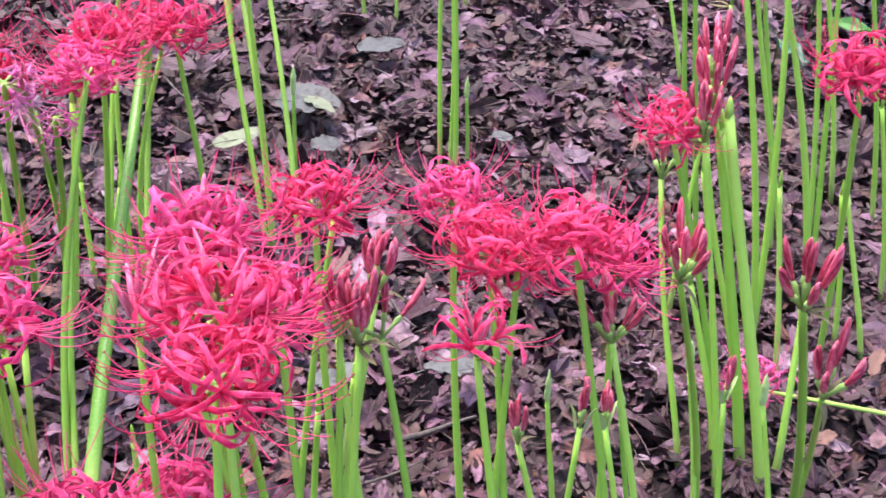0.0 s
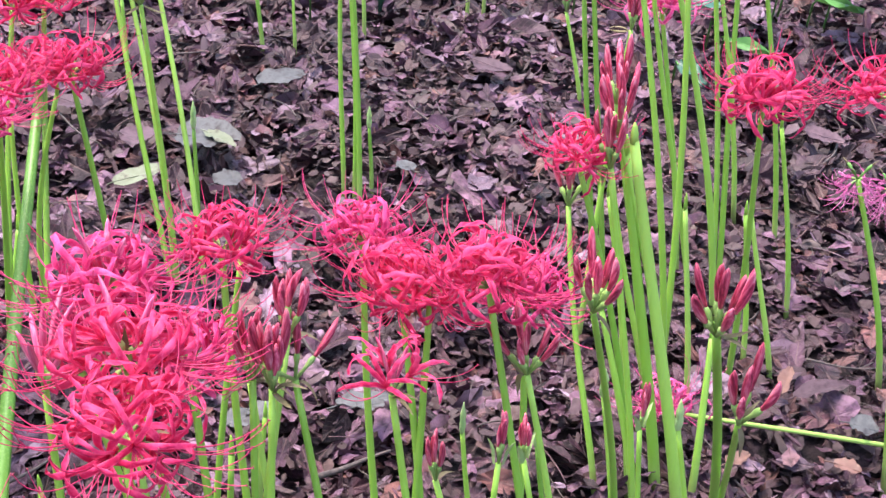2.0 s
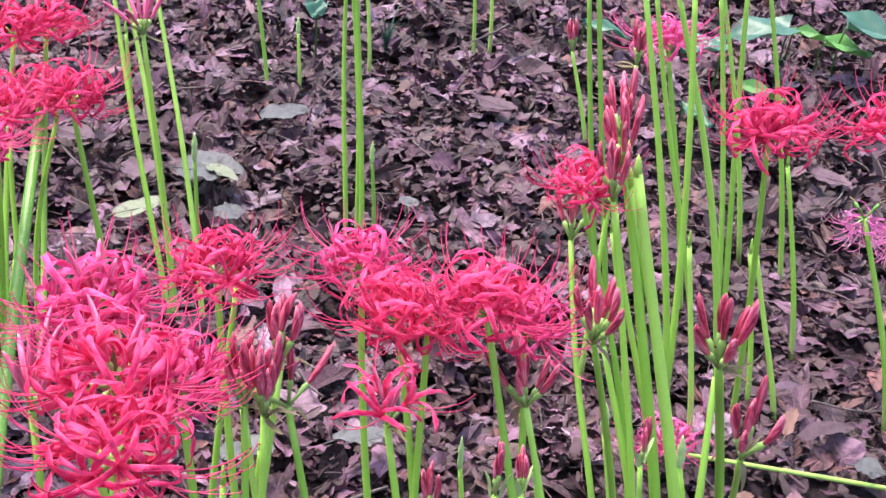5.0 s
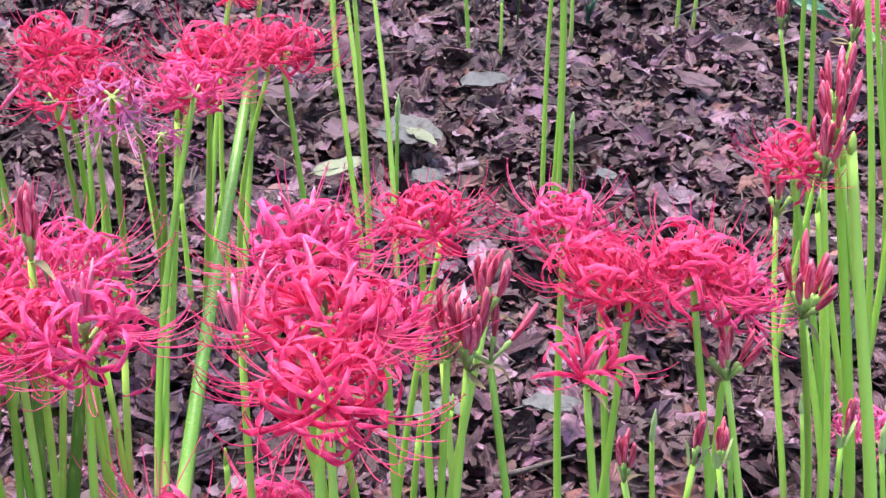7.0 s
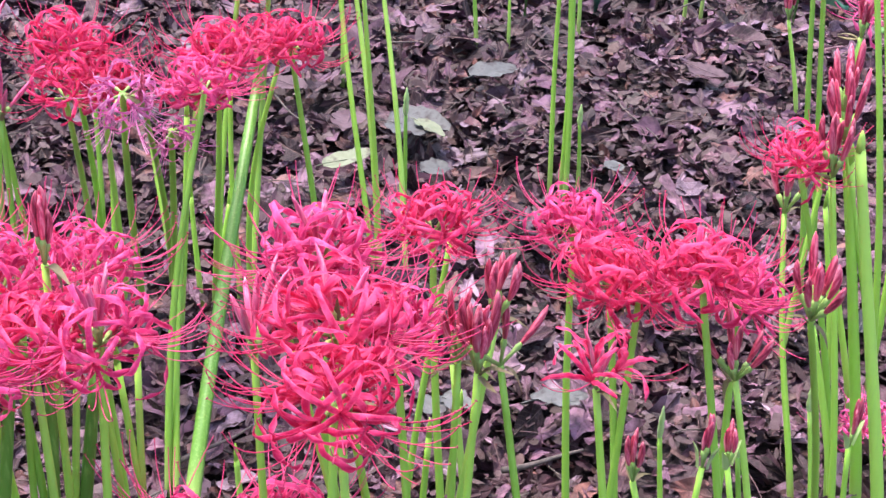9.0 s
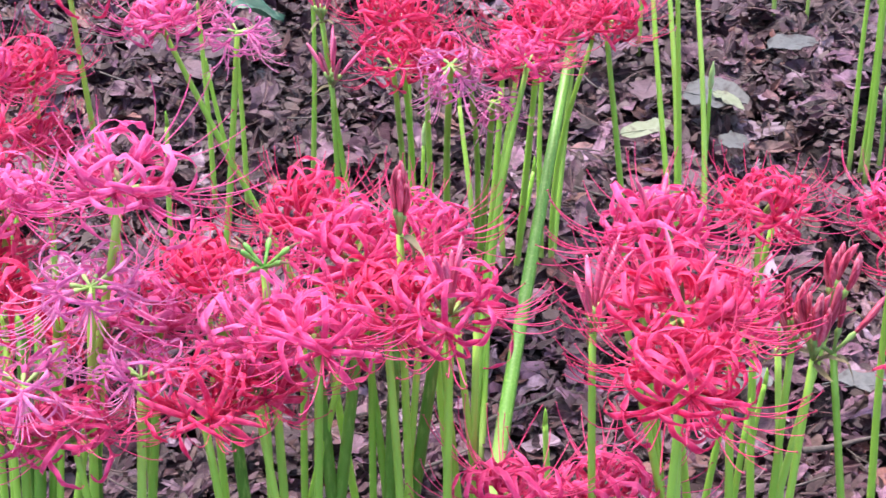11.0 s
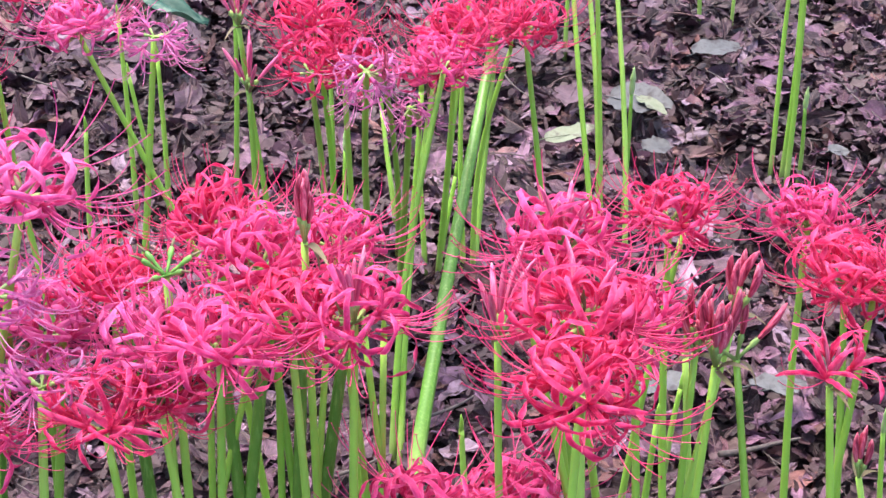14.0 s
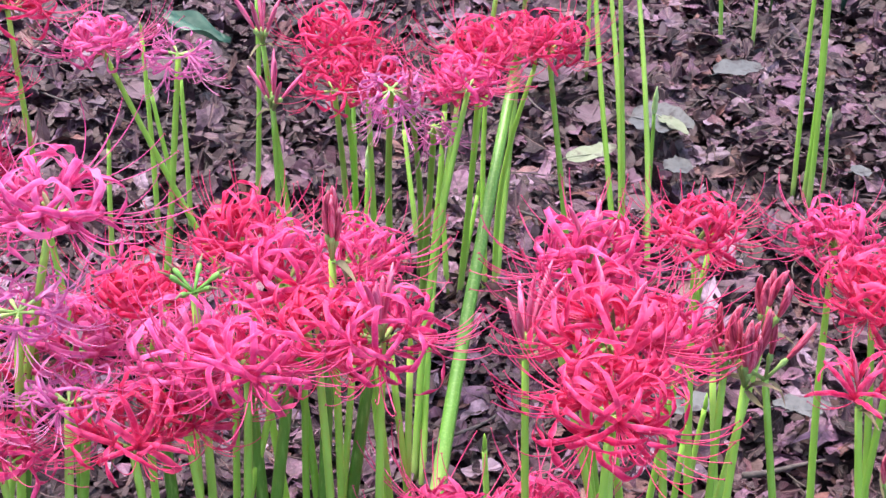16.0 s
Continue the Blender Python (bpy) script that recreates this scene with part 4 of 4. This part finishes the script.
def special_leaf(x, y, length, width, turn, mat, label, z=0.03, tip=0.0, tilt=0.0, cup=0.3):
    """A larger flat leaf that lies on top of the litter, with a raised midrib and a stalk."""
    n, verts, faces = 12, [], []
    r = random.Random(int(1000 * (x + 3 * y)))
    for i in range(n + 1):
        s = i / n
        w = width * 0.5 * math.sin(math.pi * (0.06 + 0.90 * s ** 0.85)) ** 0.75
        for k in range(7):
            u = k / 3 - 1
            zz = cup * 0.25 * width * u * u + 0.05 * length * math.sin(3 * s + x * 9) + r.uniform(-0.0012, 0.0012) - (0.0012 if k == 3 else 0)
            ragged = 1 + 0.45 * noise.noise((s * 5 + x * 7, (u > 0) * 3.0 + y * 5, 0.7)) * abs(u)
            verts.append(((s - 0.5) * length, u * w * ragged, zz))
    for i in range(n):
        for k in range(6):
            a = i * 7 + k
            faces.append((a, a + 1, a + 8, a + 7))
    v, f = tube([(-0.5 * length - 0.012, 0, -0.002), (-0.5 * length, 0, 0), (0, 0, -0.001), (0.45 * length, 0, 0)], [0.0008, 0.0009, 0.0007, 0.0002], 5)
    ob = tagged(new("large_leaf", mesh_of("large_leaf", verts, faces, [mat])), label, "fallen leaf")
    child("stalk", mesh_of("stalk", v, f, [mat]), ob)
    ob.matrix_world = Matrix.LocRotScale((x, y, z), Euler((radians(tilt), radians(tip), radians(turn))), None)
    return ob


def broad_plant(x, y, z, length, width, turn, tip, mat, foot, label):
    """A living broad leaf held up on its stalk."""
    thing = tagged(new("broad_leaf"), label, "leaf", "broad green leaves")
    thing.location = (*foot, 0)
    n, verts, faces = 14, [], []
    for i in range(n + 1):
        s = i / n
        w = width * 0.5 * (math.sin(math.pi * min(1, 0.16 + 0.84 * s)) ** 0.7 if s < 0.98 else 0.03)
        for k in range(9):
            u = k / 4 - 1
            heart = -0.10 * length * u * u * max(0, 1 - 4 * s)
            zz = 0.16 * width * abs(u) - 0.13 * length * s * s + 0.006 * math.sin(9 * s + 4 * u) - (0.0015 if k == 4 else 0)
            verts.append((s * length + heart, u * w, zz))
    for i in range(n):
        for k in range(8):
            a = i * 9 + k
            faces.append((a, a + 1, a + 10, a + 9))
    m = Matrix.LocRotScale(Vector((x, y, z)) - Vector((*foot, 0)), Euler((0, radians(tip), radians(turn))), None)
    child("leaf_blade", mesh_of("leaf_blade", verts, faces, [mat]), thing, m)
    top = Vector((x, y, z)) - Vector((*foot, 0))
    v, f = tube([Vector((0, 0, -0.05)), top * 0.5 + Vector((0, 0, 0.02)), top], [0.0024, 0.002, 0.0016], 7)
    child("leaf_stalk", mesh_of("leaf_stalk", v, f, [BROAD_LIGHT]), thing)
    return thing


def pebble(x, y, s, r):
    verts, faces = [], []
    a, b = 9, 6
    for j in range(b + 1):
        th = math.pi * j / b
        for i in range(a):
            ph = 2 * math.pi * i / a
            q = s * (1 + 0.18 * noise.noise((3 * math.cos(ph), 3 * math.sin(ph), 2 * th + x * 9)))
            verts.append((q * math.sin(th) * math.cos(ph), 0.75 * q * math.sin(th) * math.sin(ph), 0.55 * q * math.cos(th)))
    for j in range(b):
        for i in range(a):
            faces.append((j * a + i, (j + 1) * a + i, (j + 1) * a + (i + 1) % a, j * a + (i + 1) % a))
    ob = tagged(new("pebble", mesh_of("pebble", verts, faces, [STONE])), "small tan pebble among the fallen leaves", "stone", "pebbles")
    ob.location = (x, y, rise(x, y) + 0.02)
    ob.rotation_euler = (0, 0, r.uniform(0, 6))
    return ob


def tuft(x, y, n, height):
    thing = tagged(new("grass_tuft"), "small tuft of dark green grass blades", "grass")
    thing.location = (x, y, 0)
    for k in range(n):
        a, ln, w = tr.uniform(0, 6.28), height * tr.uniform(0.6, 1.1), 0.0035
        verts, faces = [], []
        for i in range(7):
            s = i / 6
            verts += [(ln * 0.5 * s * s, -w * (1 - s) - 0.0002, ln * s * (1 - 0.3 * s) - 0.03 * (1 - s)), (ln * 0.5 * s * s, w * (1 - s) + 0.0002, ln * s * (1 - 0.3 * s) - 0.03 * (1 - s))]
        for i in range(6):
            faces.append((2 * i, 2 * i + 1, 2 * i + 3, 2 * i + 2))
        child("grass_blade", mesh_of("grass_blade", verts, faces, [BROAD]), thing, Matrix.Rotation(a, 4, "Z"))
    return thing


special_leaf(-0.051, 2.087, 0.099, 0.100, -12, PALE, "large greyish bleached leaf lying flat on the litter", z=0.028, tilt=0, cup=0.3)
special_leaf(-0.032, 2.067, 0.068, 0.029, -48, YELLOW, "small pale yellow-green leaf on a grey leaf", z=0.037, tilt=0, cup=0.3)
special_leaf(-0.144, 1.961, 0.079, 0.043, 32, YELLOW, "cream-coloured fallen leaf with brown spots", z=0.032, tilt=0, cup=0.3)
special_leaf(-0.017, 1.956, 0.043, 0.050, 26, PALE, "grey heart-shaped fallen leaf", z=0.030, tilt=0, cup=0.3)
special_leaf(0.060, 2.296, 0.090, 0.053, 33, PALE, "flat lavender-grey fallen leaf", z=0.030, tilt=0, cup=0.3)
special_leaf(0.158, 1.444, 0.072, 0.029, 19, PALE, "flat grey-green fallen leaf", z=0.030, tilt=0, cup=0.3)
special_leaf(0.038, 1.416, 0.037, 0.039, -26, PALE, "pale grey leaf fallen on the litter", z=0.030, tilt=0, cup=0.3)
special_leaf(0.164, 1.431, 0.035, 0.027, 16, PALE, "round grey-green fallen leaf", z=0.034, tilt=0, cup=0.3)
special_leaf(0.012, 1.405, 0.035, 0.036, 37, PALE, "pale grey leaf fallen on the litter", z=0.030, tilt=0, cup=0.3)
special_leaf(0.553, 1.661, 0.060, 0.026, 64, PALE, "pale bluish fallen leaf standing on edge", z=0.035, tilt=40, cup=0.3)
special_leaf(0.758, 1.402, 0.035, 0.036, -27, PALE, "grey-green leaf fallen on the litter", z=0.030, tilt=0, cup=0.3)
special_leaf(0.684, 1.488, 0.060, 0.017, 63, TAN, "orange-brown dry leaf on the litter", z=0.034, tilt=0, cup=0.3)
special_leaf(0.724, 1.466, 0.084, 0.026, 19, PALE_DARK, "long brown leaf fallen flat on the litter", z=0.036, tilt=0, cup=0.3)
special_leaf(0.584, 1.337, 0.034, 0.020, 27, TAN, "small russet dry leaf on the litter", z=0.034, tilt=0, cup=0.3)
special_leaf(0.711, 1.323, 0.033, 0.025, -30, TAN, "orange-brown dry leaf on the litter", z=0.034, tilt=0, cup=0.3)
special_leaf(-0.261, 2.178, 0.067, 0.051, -29, PALE_DARK, "broad mauve-brown fallen leaf", z=0.035, tilt=0, cup=0.3)
special_leaf(-0.067, 1.829, 0.053, 0.040, -39, PALE_DARK, "broad mauve-brown fallen leaf", z=0.035, tilt=0, cup=0.3)
special_leaf(0.935, 2.144, 0.066, 0.047, -32, PALE_DARK, "broad mauve-brown fallen leaf", z=0.035, tilt=0, cup=0.3)
special_leaf(0.415, 2.365, 0.080, 0.048, -39, PALE_DARK, "broad mauve-brown fallen leaf", z=0.035, tilt=0, cup=0.3)
special_leaf(0.246, 2.014, 0.032, 0.034, 19, PALE, "pale curled leaf fallen on the litter", z=0.030, tilt=0, cup=0.3)
special_leaf(-0.833, 2.043, 0.075, 0.082, 39, PALE_DARK, "large brown leaf fallen on the litter", z=0.035, tilt=0, cup=0.3)
special_leaf(-0.836, 1.959, 0.088, 0.053, -41, PALE_DARK, "broad brown fallen leaf", z=0.035, tilt=0, cup=0.3)
special_leaf(-0.156, 2.070, 0.077, 0.051, -96, PALE_DARK, "broad mauve-brown fallen leaf", z=0.035, tilt=0, cup=0.3)
pebble(0.839, 1.868, 0.014, tr)
pebble(0.667, 1.910, 0.014, tr)
pebble(0.378, 1.863, 0.010, tr)
pebble(0.544, 1.936, 0.009, tr)
pebble(0.666, 1.422, 0.011, tr)
pebble(0.792, 1.892, 0.008, tr)
twig((0.092, 1.316, 0.022), (0.186, 1.361, 0.022), 0.0080, tr)
twig((-0.254, 1.270, 0.022), (-0.192, 1.358, 0.022), 0.0060, tr)
twig((-0.228, 1.795, 0.022), (-0.129, 1.778, 0.022), 0.0050, tr)
twig((-1.184, 2.111, 0.022), (-0.986, 2.040, 0.022), 0.0040, tr)
twig((-1.010, 1.963, 0.022), (-0.823, 1.885, 0.022), 0.0040, tr)
twig((0.482, 2.759, 0.022), (0.353, 2.603, 0.022), 0.0050, tr)
twig((0.267, 2.246, 0.022), (0.318, 2.128, 0.022), 0.0035, tr)
twig((0.083, 2.178, 0.022), (0.047, 2.235, 0.022), 0.0030, tr)
twig((-0.075, 1.563, 0.022), (-0.015, 1.501, 0.022), 0.0040, tr)
twig((0.082, 1.586, 0.022), (0.116, 1.528, 0.022), 0.0050, tr)
twig((-0.309, 1.191, 0.022), (-0.261, 1.228, 0.022), 0.0050, tr)
twig((0.967, 2.155, 0.022), (0.912, 2.067, 0.022), 0.0050, tr)
twig((-0.764, 1.069, 0.022), (-0.698, 1.055, 0.022), 0.0040, tr)
twig((-0.285, 2.166, 0.022), (-0.210, 2.066, 0.022), 0.0040, tr)
twig((0.731, 1.546, 0.022), (0.819, 1.536, 0.022), 0.0040, tr)
twig((0.060, 1.241, 0.022), (0.124, 1.276, 0.022), 0.0040, tr)
broad_plant(0.982, 2.608, 0.100, 0.122, 0.098, 178, 8, BROAD, (0.989, 2.657), "bluish green broad leaf held above the litter")
broad_plant(0.843, 2.537, 0.090, 0.079, 0.074, 172, 8, BROAD, (0.849, 2.587), "bluish green broad leaf held above the litter")
broad_plant(1.055, 2.609, 0.080, 0.094, 0.066, -4, 8, BROAD_LIGHT, (1.061, 2.659), "bright green young leaf held above the litter")
broad_plant(1.082, 2.593, 0.120, 0.126, 0.120, -6, 8, BROAD, (1.089, 2.642), "bluish green broad leaf held above the litter")
broad_plant(1.012, 2.658, 0.080, 0.069, 0.039, 5, 8, BROAD_LIGHT, (1.018, 2.708), "bright green young leaf held above the litter")
broad_plant(0.849, 2.466, 0.050, 0.104, 0.041, -5, 8, BROAD_LIGHT, (0.855, 2.516), "dull green low leaf on the litter")
broad_plant(0.616, 2.689, 0.060, 0.092, 0.039, -5, 8, BROAD, (0.622, 2.738), "bluish green broad leaf held above the litter")
broad_plant(0.726, 2.600, 0.080, 0.064, 0.053, -70, 20, BROAD_LIGHT, (0.732, 2.649), "bright green young leaf held above the litter")
broad_plant(0.106, 2.569, 0.120, 0.043, 0.041, -90, 15, BROAD, (0.113, 2.619), "bluish green broad leaf held above the litter")
broad_plant(-0.828, 2.055, 0.120, 0.108, 0.054, 10, 15, BROAD, (-0.836, 2.104), "bluish green broad leaf held above the litter")
broad_plant(0.738, 2.363, 0.050, 0.060, 0.040, -40, 15, BROAD, (0.745, 2.413), "bluish green broad leaf held above the litter")
tuft(0.244, 2.681, 14, 0.11)
fallen = bloom((0.519, 1.421, 0.035), (1.160, 1.309), 5, 0.85, "pink", lift=30, thick=0.007)
fallen["label"] = "fallen pink spider lily lying across the litter"
